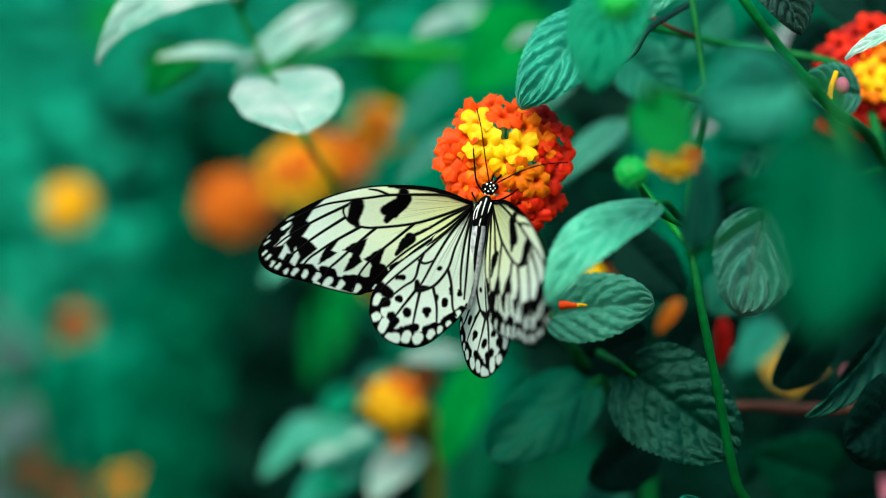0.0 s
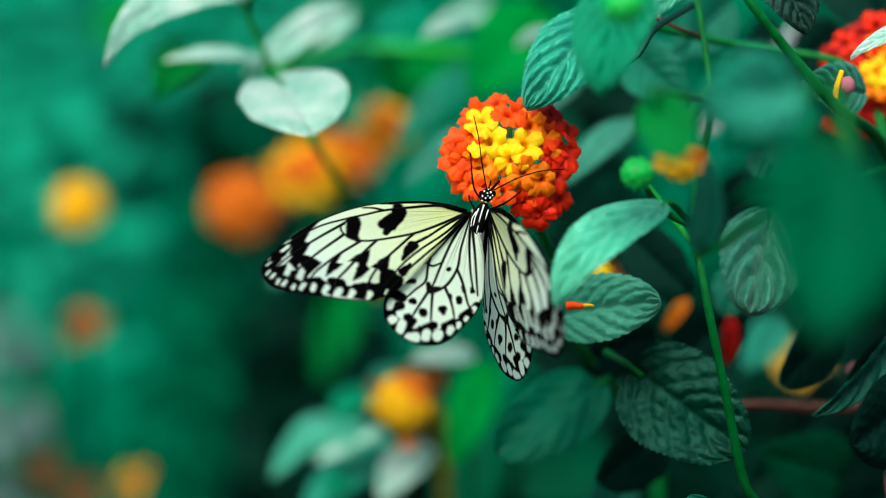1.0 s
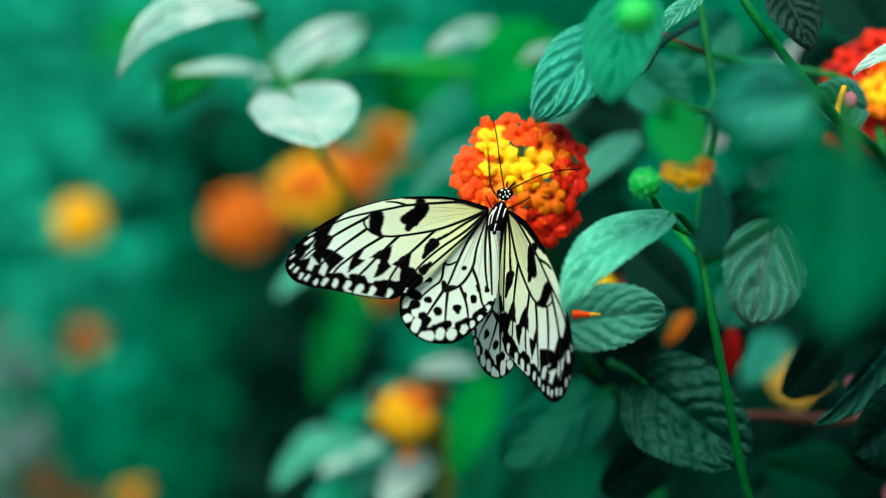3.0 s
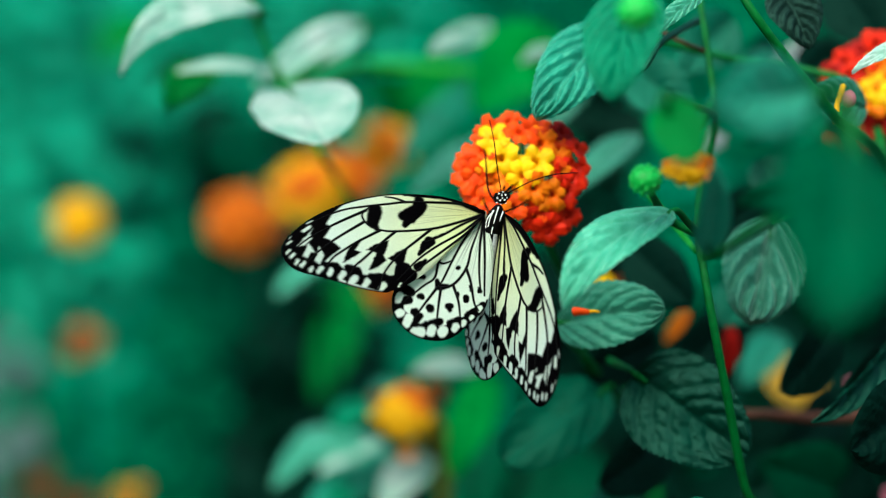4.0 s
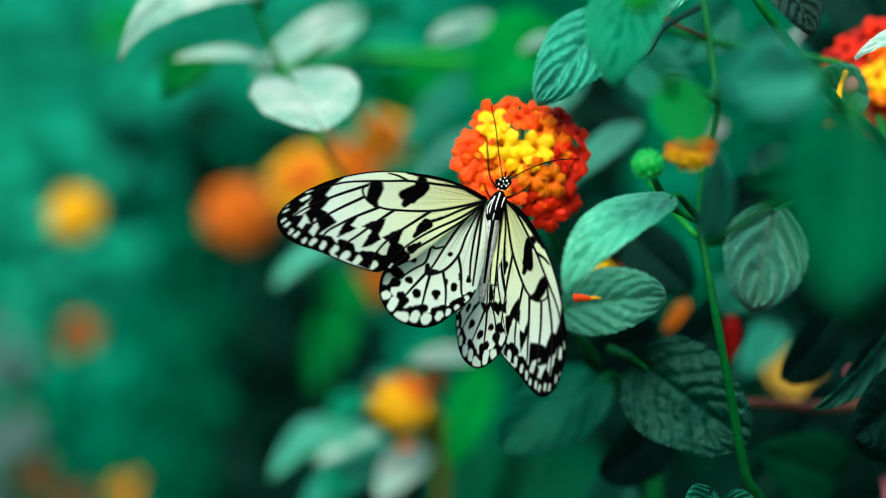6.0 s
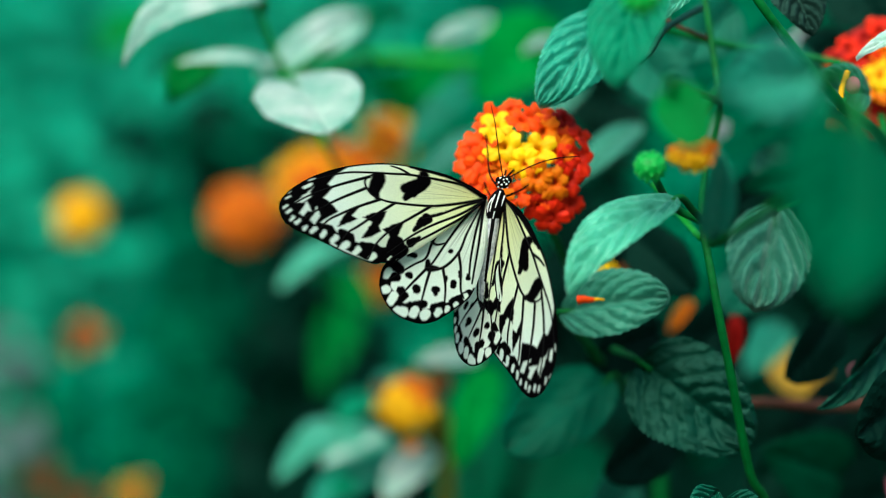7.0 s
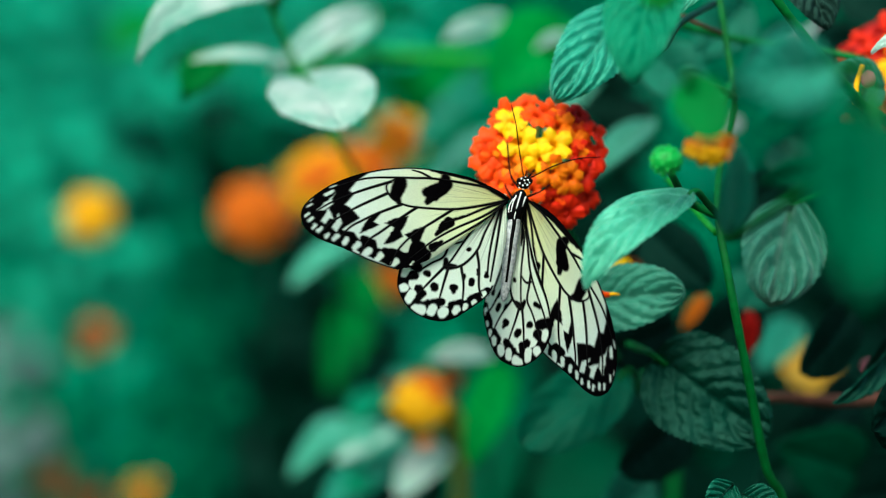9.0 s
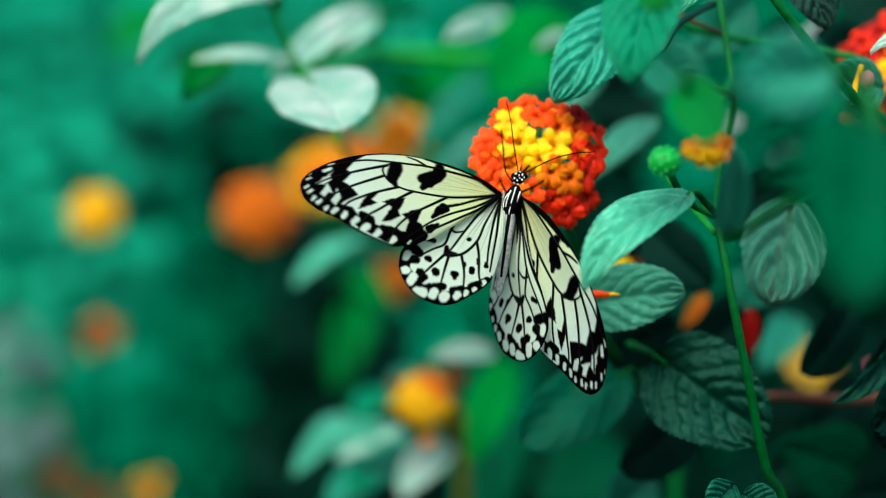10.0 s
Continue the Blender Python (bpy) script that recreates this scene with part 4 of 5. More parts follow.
# the dark outer band, the light wedges and spots laid over it, and the dark chevrons over those
FORE_BAND = [[(600, 334), (574, 355), (557, 371), (545, 390), (554, 396), (538, 419), (548, 424), (557, 431), (566, 441), (546, 457), (536, 466), (545, 468), (558, 468), (570, 484), (556, 502), (470, 492), (445, 450), (470, 400), (540, 350)]]
FORE_MARGIN = [(548, 482, 585, 494, 10, 10), (585, 494, 640, 510, 10, 11), (640, 506, 672, 500, 13, 15), (576, 478, 592, 482, 7, 7), (594, 484, 600, 498, 6, 5), (614, 494, 640, 494, 7, 8),
               (648, 500, 668, 505, 9, 12), (674, 482, 670, 504, 16, 14), (690, 488, 684, 498, 9, 12), (700, 474, 715, 462, 8, 3)]
FORE_WEDGES = [[(521, 400), (506, 417), (489, 438), (504, 435), (518, 421), (515, 411)], [(510, 430), (498, 456), (506, 461), (513, 449), (521, 451), (516, 441)],
               [(527, 437), (523, 454), (517, 466), (527, 472), (536, 455), (532, 446)], [(655, 458), (638, 478), (644, 490), (656, 490), (660, 474)]]
FORE_SPOTS = [(505, 404, 516, 396, 4, 3), (521, 384, 511, 389, 1.5, 1.5), (568, 369, 558, 374, 3, 2), (477, 421, 480, 417, 1.6, 1.2), (473, 433, 480, 427, 2, 2.4), (471, 451, 476, 445, 2.5, 2.6), (477, 459, 483, 453, 3, 3),
              (485, 471, 489, 465, 3, 3.4), (495, 475, 500, 469, 3.4, 3.6), (510, 482, 513, 478, 3.8, 3.6), (524, 484, 530, 478, 4.4, 4.4)]
FORE_EDGE_SPOTS = [(543, 489, 546, 482, 4.6, 5.2), (562, 494, 568, 487, 5.2, 5.4), (582, 501, 588, 495, 6, 6.4), (604, 507, 609, 501, 5.4, 6.4), (633, 513, 638, 507, 5, 6), (665, 509, 668, 505, 2, 2.5), (664, 527, 668, 522, 4, 4)]
FORE_CHEVRONS = [[(607, 419), (596, 427), (581, 438), (574, 452), (568, 468), (585, 459), (601, 448), (590, 444), (598, 433)], [(653, 422), (640, 427), (624, 434), (611, 443), (628, 450), (622, 463), (612, 481), (626, 477), (645, 463), (640, 454), (647, 441)],
                 [(686, 436), (668, 445), (648, 459), (658, 466), (672, 480), (677, 462)]]
HIND_MARKS = [(707, 529, 708, 530, 6.5, 6), (721, 553, 722, 556, 7.5, 6.5), (753, 551, 757, 551, 6, 6), (755, 551, 755, 559, 6, 4), (786, 540, 787, 533, 5, 5), (777, 477, 779, 476, 3.5, 3.5), (704, 491, 714, 492, 4, 5), (738, 500, 741, 512, 4, 7),
              (744, 512, 756, 511, 7, 4), (772, 525, 772, 533, 3.5, 2.5), (797, 512, 798, 520, 3, 3), (812, 516, 813, 522, 3, 4), (672, 540, 684, 535, 6, 9), (690, 575, 694, 560, 6, 8), (668, 505, 690, 520, 12, 9)]
HIND_RIM = [(664, 525, 663, 560, 10, 13), (663, 560, 685, 592, 13, 14), (685, 592, 714, 602, 14, 14), (714, 602, 745, 602, 14, 13), (745, 602, 788, 578, 13, 10), (788, 578, 816, 550, 10, 8), (690, 578, 702, 568, 9, 6),
            (722, 585, 735, 580, 9, 7), (755, 585, 770, 578, 8, 7), (785, 570, 800, 560, 6, 6), (705, 590, 712, 585, 7, 6)]
HIND_SPOTS = [(667, 535, 671, 525, 6, 7), (665, 562, 669, 560, 8, 8), (677, 583, 683, 571, 7, 8), (690, 597, 700, 598, 8, 10), (718, 600, 721, 593, 8, 8), (738, 600, 740, 597, 9, 9), (760, 595, 763, 590, 6, 7),
              (777, 586, 778, 582, 5, 5), (791, 575, 794, 572, 4, 4), (808, 560, 810, 554, 4, 5)]


def marks_depth(p, marks):
    """How far each point lies inside the nearest mark (positive inside)."""
    best = np.full(len(p), -1e9)
    for x0, y0, x1, y1, r0, r1 in marks:
        a, d = np.array((x0, y0), float), np.array((x1 - x0, y1 - y0), float)
        s = np.clip(((p - a) @ d) / max(d @ d, 1e-6), 0, 1)
        best = np.maximum(best, r0 + (r1 - r0) * s - np.linalg.norm(p - a - s[:, None] * d, axis=1))
    return best


def shapes_depth(p, shapes):
    """How far each point lies inside the nearest closed outline (positive inside)."""
    best = np.full(len(p), -1e9)
    for shape in shapes:
        q = np.array(shape, float)
        inside, dist = np.zeros(len(p), bool), np.full(len(p), 1e9)
        for a, b in zip(q, np.roll(q, -1, 0)):
            d = b - a
            s = np.clip(((p - a) @ d) / (d @ d), 0, 1)
            dist = np.minimum(dist, np.linalg.norm(p - a - s[:, None] * d, axis=1))
            if a[1] != b[1]:
                inside ^= ((a[1] > p[:, 1]) != (b[1] > p[:, 1])) & (p[:, 0] < a[0] + (p[:, 1] - a[1]) * d[0] / d[1])
        best = np.maximum(best, np.where(inside, dist, -dist))
    return best


def lines_depth(p, lines, r0, r1):
    segs = []
    for line in lines:
        c = glide(line, 5)
        n = len(c) - 1
        for k in range(n):
            ra, rb = r0 + (r1 - r0) * k / n, r0 + (r1 - r0) * (k + 1) / n
            segs.append((*c[k], *c[k + 1], ra, rb))
    return marks_depth(p, segs)


def step(x, soft=1.3):
    return np.clip(x / (2 * soft) + 0.5, 0, 1)


def wing_height(u, r, camber):
    return camber * np.sin(np.clip(r, 0, 1) * np.pi * 0.9) + 0.35 * camber * np.sin(u * 0.05)


def wing(name, edge, veins, layers, side, camber, warm, outer):
    """A wing with its painted scales and raised veins. layers: (darkness, marks) laid over one another. side: 1 as drawn, -1 mirrored."""
    out = glide(edge, 18)
    na, nr = len(out) - 1, 150
    rs = np.linspace(0, 1, nr + 1)
    plan = HINGE + rs[None, :, None] * (out[:, None, :] - HINGE)
    plan = plan.reshape(-1, 2)
    wob = np.array([noise.noise(Vector((x * 0.16, y * 0.16, 3.0))) + 0.3 * noise.noise(Vector((x * 0.4, y * 0.4, 8.0))) for x, y in plan])
    soft_p = plan + np.stack([wob, np.roll(wob, 37)], 1) * 1.3
    dark = np.zeros(len(plan))
    for tone, marks in layers:
        deep = shapes_depth(soft_p, marks) if isinstance(marks[0], list) else marks_depth(soft_p, marks)
        cover = step(deep + wob * 0.6 + (0.5 if tone > 0.5 else -0.5), 1.3)
        dark = dark * (1 - cover) + tone * cover
    dark = np.maximum(dark, step(lines_depth(plan, veins, 2.9, 1.7), 1.0))
    n_out = len(out)
    rim_line = [out[2:int(n_out * outer)]]
    rim = step(marks_depth(plan, [(*a, *c, 3.2, 3.2) for line in rim_line for a, c in zip(line[:-1], line[1:])]), 1.2)
    dark = np.maximum(dark, rim)
    far = np.linalg.norm(plan - HINGE, axis=1)
    glow = np.clip(1.0 - far / 290.0, 0, 1)[:, None] * warm
    cream = np.array((0.77, 0.87, 0.79)) * (1 - glow) + np.array((0.84, 0.84, 0.19)) * glow
    # thin dusky streaks run along the wing near its root
    ang = np.arctan2(plan[:, 1] - HINGE[1], plan[:, 0] - HINGE[0])
    streak = np.array([noise.noise(Vector((a * 42, f * 0.006, 2.0))) for a, f in zip(ang, far)])
    dusk = np.clip((streak - 0.15) * 2.8, 0, 0.8) * np.clip(1 - far / 170.0, 0, 1)
    dark = np.maximum(dark, dusk)
    col = cream * (1 - dark[:, None]) + np.array((0.0012, 0.0008, 0.0014)) * dark[:, None]
    u = (plan[:, 0] - HINGE[0]) * side
    v = HINGE[1] - plan[:, 1]
    r = np.tile(rs, na + 1)
    y = -wing_height(v, r, camber)
    verts = np.stack([u * UNIT, y, v * UNIT], 1)
    me = sheet(name, verts, na, nr)
    at = me.attributes.new("pattern", "FLOAT_COLOR", "POINT")
    at.data.foreach_set("color", np.concatenate([col, np.ones((len(col), 1))], 1).astype(np.float32).ravel())
    ob = part(name, me, WING, butterfly)
    reach = np.linalg.norm(out - HINGE, axis=1)
    angs = np.arctan2(out[:, 1] - HINGE[1], out[:, 0] - HINGE[0])
    for line in veins:
        pts = []
        for q in line:
            q = np.array(q, float)
            a = np.arctan2(q[1] - HINGE[1], q[0] - HINGE[0])
            k = np.argmin(np.abs(np.angle(np.exp(1j * (angs[8:-8] - a))))) + 8
            rr = np.linalg.norm(q - HINGE) / reach[k]
            h = float(wing_height(HINGE[1] - q[1], rr, camber))
            pts.append(((q[0] - HINGE[0]) * side * UNIT, -h, (HINGE[1] - q[1]) * UNIT))
        part("vein", tube("vein", pts, 0.00030, 0.00012, 6, 6), BLACK, ob)
    return ob


butterfly = tagged(new("butterfly"), "black and cream white butterfly feeding on the lantana head", "butterfly")
FORE_LAYERS = [(1.0, FORE_BAND), (1.0, FORE_MARGIN), (0.12, FORE_WEDGES), (0.06, FORE_SPOTS), (0.0, FORE_EDGE_SPOTS), (1.0, FORE_CHEVRONS), (1.0, FORE_CELL)]
HIND_LAYERS = [(1.0, HIND_MARKS), (1.0, HIND_RIM), (0.0, HIND_SPOTS)]
wing_lf = wing("forewing", FORE_EDGE, FORE_VEINS, FORE_LAYERS, 1, 0.0012, 0.75, 0.86)
wing_lh = wing("hindwing", HIND_EDGE, HIND_VEINS, HIND_LAYERS, 1, 0.0011, 0.15, 0.8)
wing_rf = wing("forewing", FORE_EDGE, FORE_VEINS, FORE_LAYERS, -1, 0.0012, 0.75, 0.86)
wing_rh = wing("hindwing", HIND_EDGE, HIND_VEINS, HIND_LAYERS, -1, 0.0011, 0.15, 0.8)


def on_body(dx, dy, depth=0.0):
    return Vector((dx * UNIT, depth, -dy * UNIT))


# body, drawn from head to tail
def spindle(name, stations, sides=18):
    """A round body through stations (across, down, depth, radius)."""
    c = glide([(*on_body(a, b, d), r * UNIT) for a, b, d, r in stations], 8)
    verts, n = [], len(c)
    for i in range(n):
        d = Vector(c[min(i + 1, n - 1)][:3] - c[max(i - 1, 0)][:3]).normalized()
        u = d.cross(Vector((0, 1, 0))).normalized()
        w = d.cross(u)
        for k in range(sides + 1):
            a = 2 * math.pi * k / sides
            verts.append(Vector(c[i][:3]) + max(float(c[i][3]), 1e-5) * (math.cos(a) * u + math.sin(a) * w))
    return sheet(name, verts, n - 1, sides)


part("thorax", spindle("thorax", [(20, -20, -0.001, 4), (17, -12, -0.001, 11), (12, 2, -0.001, 15.5), (7, 18, -0.001, 15), (4, 30, -0.001, 12), (2, 44, -0.001, 6)]), BLACK, butterfly, "black thorax with white stripes")
abd = part("abdomen", spindle("abdomen", [(6, 16, -0.001, 1), (5, 30, -0.0010, 10), (3, 46, -0.0012, 12), (-1, 70, -0.0016, 12.5), (-5, 105, -0.0016, 12), (-10, 145, -0.0016, 9), (-14, 172, -0.0016, 6), (-16, 180, -0.0016, 1)]), GREY, butterfly, "slim grey abdomen with a dark line")
part("back_line", tube("back_line", [on_body(5, 28, -0.0023), on_body(3, 46, -0.0028), on_body(-1, 70, -0.0033), on_body(-5, 105, -0.0032), on_body(-10, 145, -0.0027)], 0.0006, 0.0004), BLACK, abd)
head = part("head", ball("head", on_body(23, -33, -0.0005), (11 * UNIT, 10 * UNIT, 12 * UNIT), None, 24, 16), BLACK, butterfly, "black head with small white dots")
for dx in (13, 34):
    part("eye", ball("eye", on_body(dx, -36, -0.0005), (4.5 * UNIT, 5 * UNIT, 6 * UNIT), None, 14, 10), BLACK, head)
for dx, dy, r in ((-5, -7, 2.0), (-8, 1, 1.8), (0, -4, 1.5), (6, -5, 2.0), (5, 4, 2.0), (-3, 5, 1.7), (-2, 11, 1.9), (-9, 9, 1.6), (1, 1, 1.2), (2, -10, 1.4), (9, 0, 1.5), (7, 10, 1.4)):
    depth = -0.0005 - 10 * UNIT * math.sqrt(max(0.05, 1 - (dx / 11) ** 2 - (dy / 12) ** 2))
    part("dot", ball("dot", on_body(23 + dx, -33 + dy, depth), (r * UNIT, 0.8 * UNIT, r * UNIT), None, 10, 6), HAIR_WHITE, head, "white dot of scales")
for pts, r in (([(17, -16), (12, 0), (8, 14)], 0.00024), ([(8, -10), (2, 4), (-2, 20)], 0.00022), ([(25, -8), (20, 6), (15, 22)], 0.00022), ([(3, -4), (-4, 8), (-6, 22)], 0.00018), ([(7, 20), (5, 27), (4, 33)], 0.00018)):
    part("stripe", tube("stripe", [on_body(a, b, -0.0010 - UNIT * math.sqrt(max(4.0, 16.2 ** 2 - (a - 12 + 0.45 * b) ** 2))) for a, b in pts], r, r * 0.6, 6), HAIR_WHITE, butterfly, "white stripe of scales")
for pts, r0, r1, nm in (([(22, -44, 0), (14, -90, -0.002), (8, -135, -0.003), (0, -172, -0.002)], 0.00017, 0.00014, "antenna"),
                        ([(34, -42, 0), (75, -62, -0.003), (115, -74, -0.004), (158, -78, -0.003)], 0.00017, 0.00014, "antenna"),
                        ([(14, -24, 0.001), (0, -48, 0.004), (-4, -90, 0.007), (-6, -124, 0.010)], 0.00030, 0.00018, "leg"),
                        ([(28, -40, 0.002), (40, -54, 0.006), (46, -60, 0.009)], 0.0004, 0.0003, "leg"),
                        ([(28, -8, 0.002), (58, -22, 0.006), (86, -44, 0.010)], 0.00030, 0.00016, "leg"),
                        ([(4, -4, 0.004), (-8, -30, 0.009), (-6, -50, 0.013)], 0.00030, 0.00016, "leg"),
                        ([(24, -38, 0.003), (30, -58, 0.008), (32, -70, 0.014)], 0.0003, 0.0002, "proboscis")):
    part(nm, tube(nm, [on_body(*p) for p in pts], r0, r1, 6), BLACK, butterfly)

ROOT = [
    (0.0, pose(0.00892, 0.47000, 1.21099)),
    (0.5, pose(0.00740, 0.47000, 1.21004)),
    (1.0, pose(0.00649, 0.47000, 1.20950)),
    (1.5, pose(0.00587, 0.47000, 1.20910)),
    (2.0, pose(0.00816, 0.47000, 1.21192)),
    (2.5, pose(0.00910, 0.47000, 1.21294)),
    (4.0, pose(0.00785, 0.47000, 1.21070)),
    (4.5, pose(0.00784, 0.47000, 1.21057)),
    (5.0, pose(0.00800, 0.47000, 1.21008)),
    (5.5, pose(0.00819, 0.47000, 1.21013)),
    (7.0, pose(0.00718, 0.47000, 1.21173)),
    (7.5, pose(0.00853, 0.47000, 1.20992)),
    (8.0, pose(0.00879, 0.47000, 1.21003)),
    (8.5, pose(0.00826, 0.47000, 1.20995)),
    (9.0, pose(0.00868, 0.47000, 1.21019)),
    (9.2, pose(0.00819, 0.47000, 1.20946)),
    (9.5, pose(0.00746, 0.47000, 1.21014)),
    (10.0, pose(0.00737, 0.47000, 1.21171))]
LF = [
    (0.0, pose(-0.00083, 0.00000, 0.00087, -7.49, 0.26, -1.92)),
    (0.5, pose(-0.00138, 0.00000, 0.00065, -26.87, -5.91, 9.74)),
    (1.0, pose(-0.00185, 0.00000, 0.00047, -33.78, -4.95, 12.87)),
    (1.5, pose(-0.00173, 0.00000, 0.00043, -35.72, -4.06, 14.62)),
    (2.0, pose(-0.00129, 0.00000, 0.00052, -25.97, 0.66, 13.08)),
    (2.5, pose(-0.00093, 0.00000, 0.00077, -25.33, -5.13, 11.54)),
    (4.0, pose(-0.00115, 0.00000, 0.00061, -26.73, 0.72, 15.62)),
    (4.5, pose(-0.00110, 0.00000, 0.00047, -25.43, 0.98, 14.20)),
    (5.0, pose(-0.00112, 0.00000, 0.00056, -25.72, 1.91, 14.39)),
    (5.5, pose(-0.00090, 0.00000, 0.00042, -20.21, 3.32, 13.00)),
    (7.0, pose(-0.00116, 0.00000, 0.00040, -19.27, 9.70, 16.65)),
    (7.5, pose(-0.00057, 0.00000, 0.00043, -21.96, 5.63, 12.19)),
    (8.0, pose(-0.00053, 0.00000, 0.00022, -23.78, 6.21, 10.23)),
    (8.5, pose(-0.00047, 0.00000, 0.00025, -25.81, 6.50, 8.27)),
    (9.0, pose(-0.00076, 0.00000, 0.00030, -17.41, 8.25, 15.07)),
    (9.2, pose(-0.00099, 0.00000, 0.00064, -32.39, -1.71, 13.39)),
    (9.5, pose(-0.00126, 0.00000, 0.00030, -36.99, 6.98, 15.03)),
    (10.0, pose(-0.00173, 0.00000, 0.00034, -28.58, 12.93, 20.13))]
LH = [
    (0.0, pose(-0.00085, 0.00130, 0.00085, -13.18, -0.31, 0.44)),
    (0.5, pose(-0.00083, 0.00130, 0.00083, -24.59, -5.80, 7.28)),
    (1.0, pose(-0.00077, 0.00130, 0.00099, -30.01, -4.89, 9.81)),
    (1.5, pose(-0.00074, 0.00130, 0.00093, -30.16, -4.54, 11.21)),
    (2.0, pose(-0.00085, 0.00130, 0.00085, -24.22, -0.46, 7.16)),
    (2.5, pose(-0.00079, 0.00130, 0.00094, -25.27, -6.40, 5.36)),
    (4.0, pose(-0.00120, 0.00130, 0.00114, -27.87, -1.54, 9.02)),
    (4.5, pose(-0.00113, 0.00130, 0.00101, -26.46, -1.33, 7.69)),
    (5.0, pose(-0.00137, 0.00130, 0.00111, -25.68, -0.42, 7.09)),
    (5.5, pose(-0.00155, 0.00130, 0.00119, -21.16, 1.48, 5.77)),
    (7.0, pose(-0.00125, 0.00130, 0.00114, -19.86, 6.72, 9.76)),
    (7.5, pose(-0.00167, 0.00130, 0.00120, -21.33, 3.86, 4.12)),
    (8.0, pose(-0.00165, 0.00130, 0.00083, -22.34, 4.35, 1.98)),
    (8.5, pose(-0.00139, 0.00130, 0.00128, -28.00, 3.46, 0.67)),
    (9.0, pose(-0.00184, 0.00130, 0.00175, -21.08, 6.50, 7.24)),
    (9.5, pose(-0.00097, 0.00130, 0.00095, -36.91, 5.05, 8.56)),
    (10.0, pose(-0.00101, 0.00130, 0.00103, -28.75, 10.88, 13.46))]
RF = [
    (0.0, pose(0.00403, 0.00000, 0.00127, -16.11, 21.54, -71.38)),
    (0.5, pose(0.00389, 0.00000, 0.00113, -1.68, 20.10, -70.27)),
    (1.0, pose(0.00391, 0.00000, 0.00108, 1.44, 21.28, -68.94)),
    (1.5, pose(0.00396, 0.00000, 0.00112, -1.00, 21.29, -68.70)),
    (2.0, pose(0.00394, 0.00000, 0.00108, -6.54, 22.74, -69.52)),
    (2.5, pose(0.00412, 0.00000, 0.00105, -6.23, 40.76, -58.82)),
    (4.0, pose(0.00402, 0.00000, 0.00099, -11.69, 44.63, -63.98)),
    (4.5, pose(0.00403, 0.00000, 0.00095, -12.05, 45.87, -63.44)),
    (5.0, pose(0.00419, 0.00000, 0.00092, -13.98, 45.17, -64.74)),
    (5.5, pose(0.00410, 0.00000, 0.00100, -12.61, 46.12, -58.02)),
    (7.0, pose(0.00374, 0.00000, 0.00087, -16.55, 49.71, -62.43)),
    (7.5, pose(0.00414, 0.00000, 0.00091, -9.63, 46.66, -49.02)),
    (8.0, pose(0.00424, 0.00000, 0.00097, -8.20, 46.34, -47.17)),
    (8.5, pose(0.00388, 0.00000, 0.00077, 2.59, 50.35, -39.97)),
    (9.0, pose(0.00400, 0.00000, 0.00083, -0.68, 48.10, -41.91)),
    (9.5, pose(0.00422, 0.00000, 0.00018, 17.81, 44.36, -32.41)),
    (10.0, pose(0.00397, 0.00000, 0.00014, 3.39, 48.94, -44.06))]
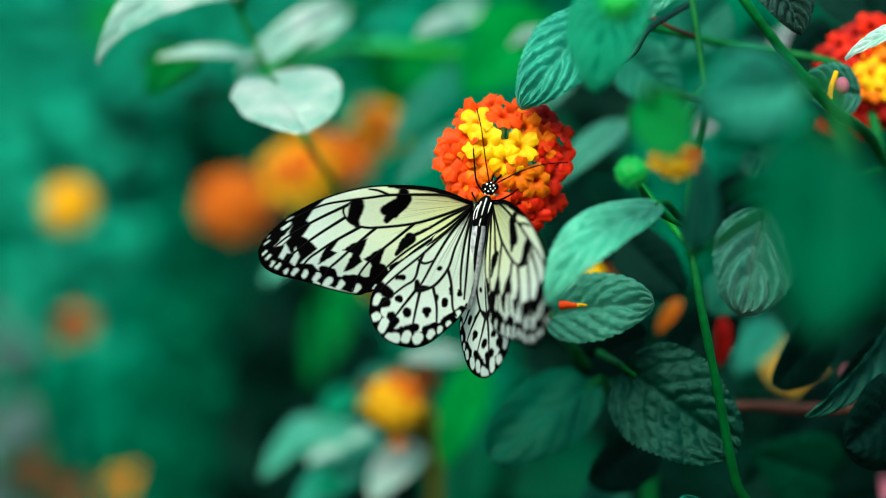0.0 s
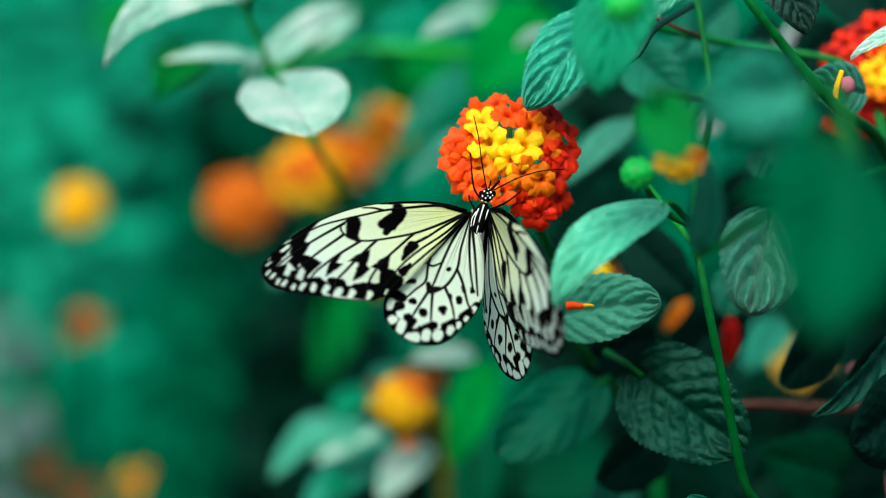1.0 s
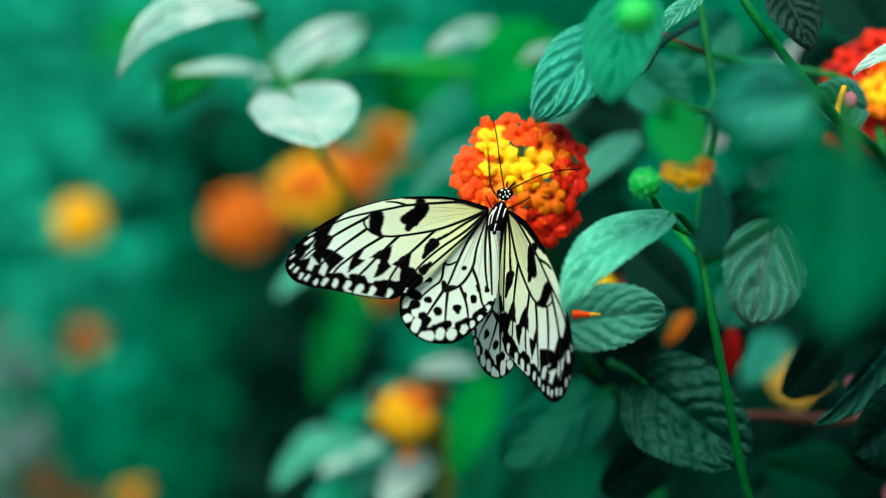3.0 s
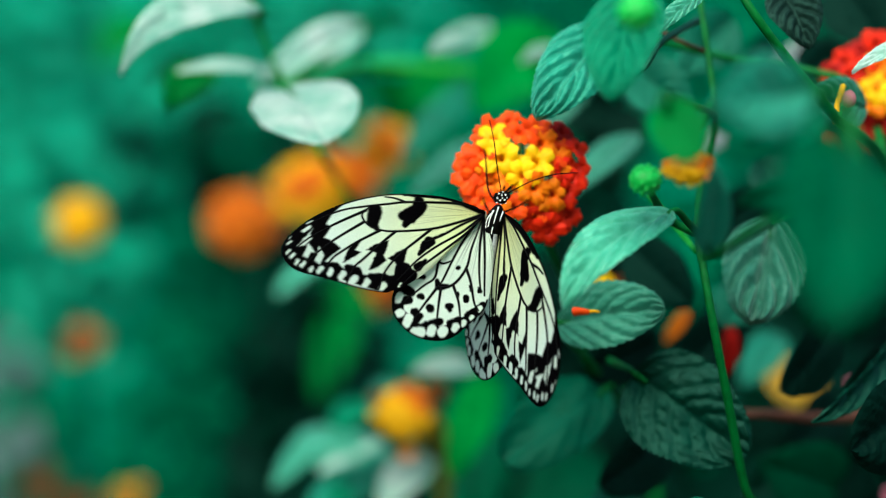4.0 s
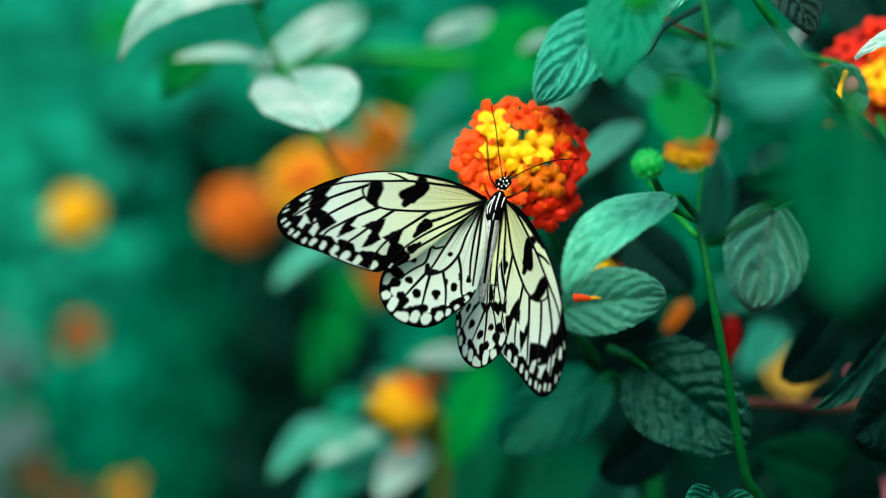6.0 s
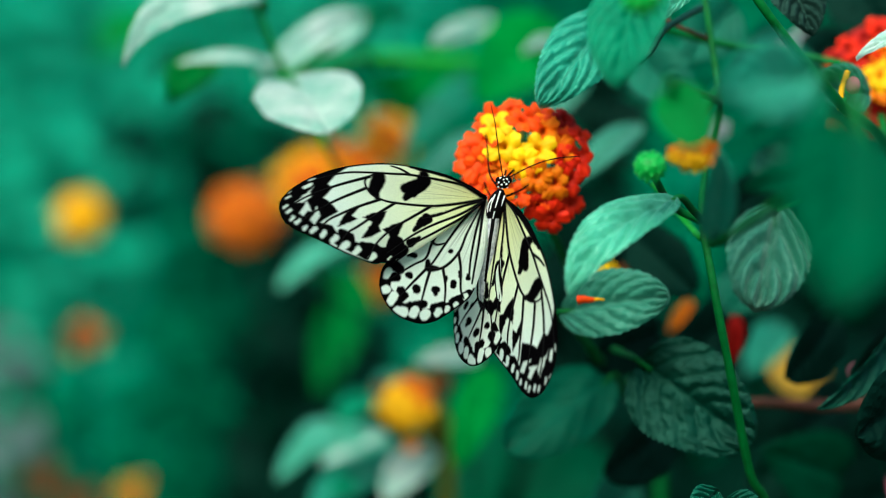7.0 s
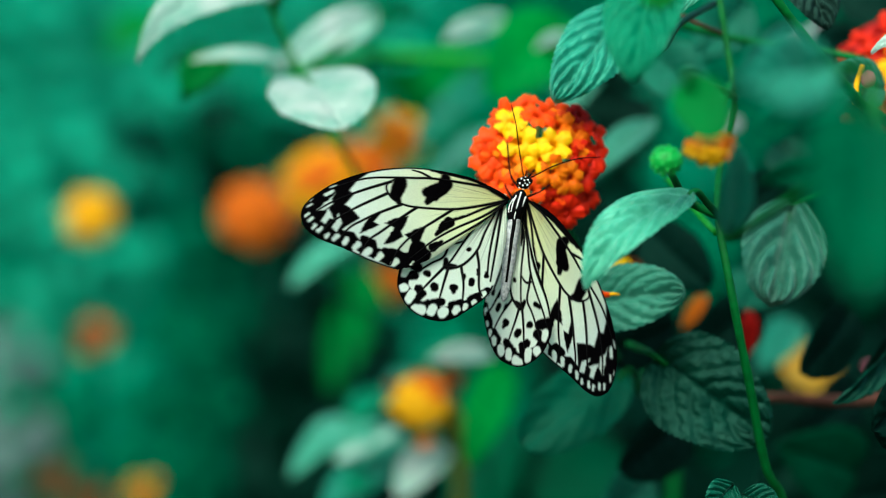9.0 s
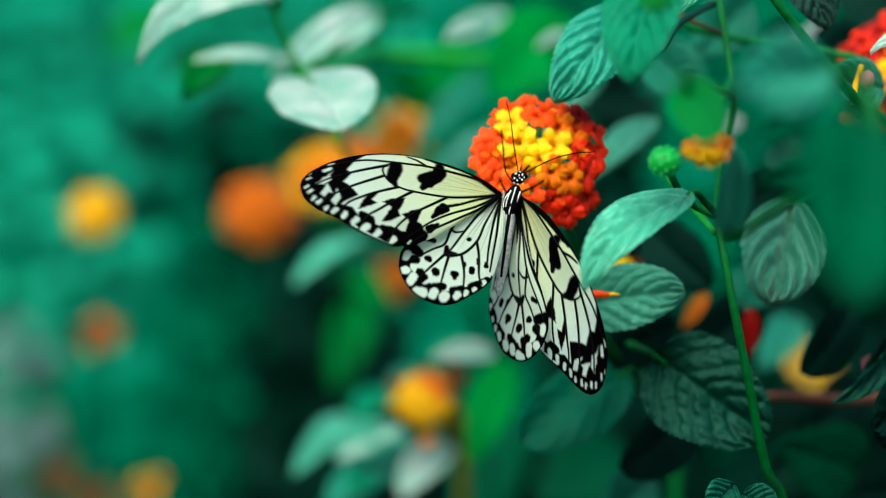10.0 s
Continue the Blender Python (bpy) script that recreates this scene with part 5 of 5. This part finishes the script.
RH = [
    (0.0, pose(0.00297, 0.00130, -0.00242, -8.11, 20.04, -60.68)),
    (0.5, pose(0.00313, 0.00130, -0.00203, 2.85, 18.50, -60.13)),
    (1.0, pose(0.00312, 0.00130, -0.00171, 7.91, 19.79, -59.10)),
    (1.5, pose(0.00316, 0.00130, -0.00166, 8.06, 19.52, -56.91)),
    (2.0, pose(0.00317, 0.00130, -0.00225, 0.67, 21.63, -59.99)),
    (2.5, pose(0.00318, 0.00130, -0.00155, -1.38, 26.75, -54.67)),
    (4.0, pose(0.00318, 0.00130, -0.00148, -5.51, 33.92, -63.58)),
    (4.5, pose(0.00314, 0.00130, -0.00175, -7.94, 31.85, -63.21)),
    (5.0, pose(0.00315, 0.00130, -0.00169, -9.69, 30.97, -63.28)),
    (5.5, pose(0.00309, 0.00130, -0.00195, -11.50, 29.33, -58.54)),
    (7.0, pose(0.00298, 0.00130, -0.00240, -14.42, 30.79, -61.70)),
    (7.5, pose(0.00311, 0.00130, -0.00193, -11.65, 27.42, -47.26)),
    (8.0, pose(0.00310, 0.00130, -0.00191, -12.57, 26.93, -43.24)),
    (8.5, pose(0.00318, 0.00130, -0.00157, -7.80, 25.81, -45.70)),
    (9.0, pose(0.00316, 0.00130, -0.00177, -7.72, 27.38, -44.32)),
    (9.5, pose(0.00317, 0.00130, -0.00149, 15.63, 27.92, -33.37)),
    (10.0, pose(0.00319, 0.00130, -0.00168, -2.10, 26.80, -50.78))]
SWAY = [(0.0, 0.00000, 0.00000), (0.5, -0.00017, -0.00003), (1.0, -0.00028, 0.00053), (1.5, -0.00022, 0.00035), (2.0, -0.00014, -0.00021), (2.5, 0.00017, -0.00142), (4.0, 0.00041, -0.00150), (4.5, 0.00013, -0.00133), (5.0, 0.00031, -0.00159), (5.5, 0.00002, -0.00152), (7.0, 0.00007, -0.00140), (7.5, 0.00013, -0.00166), (8.0, 0.00024, -0.00150), (8.5, 0.00012, -0.00175), (9.0, 0.00009, -0.00149), (9.5, 0.00018, -0.00132), (10.0, 0.00016, -0.00143)]


def motions():
    walk(butterfly, ROOT)
    walk(wing_lf, LF)
    walk(wing_lh, LH)
    walk(wing_rf, RF)
    walk(wing_rh, RH)
    at = main_head.matrix_basis.copy()
    walk(main_head, [(t, Matrix.Translation((x, 0, z)) @ at) for t, x, z in SWAY])


motions()
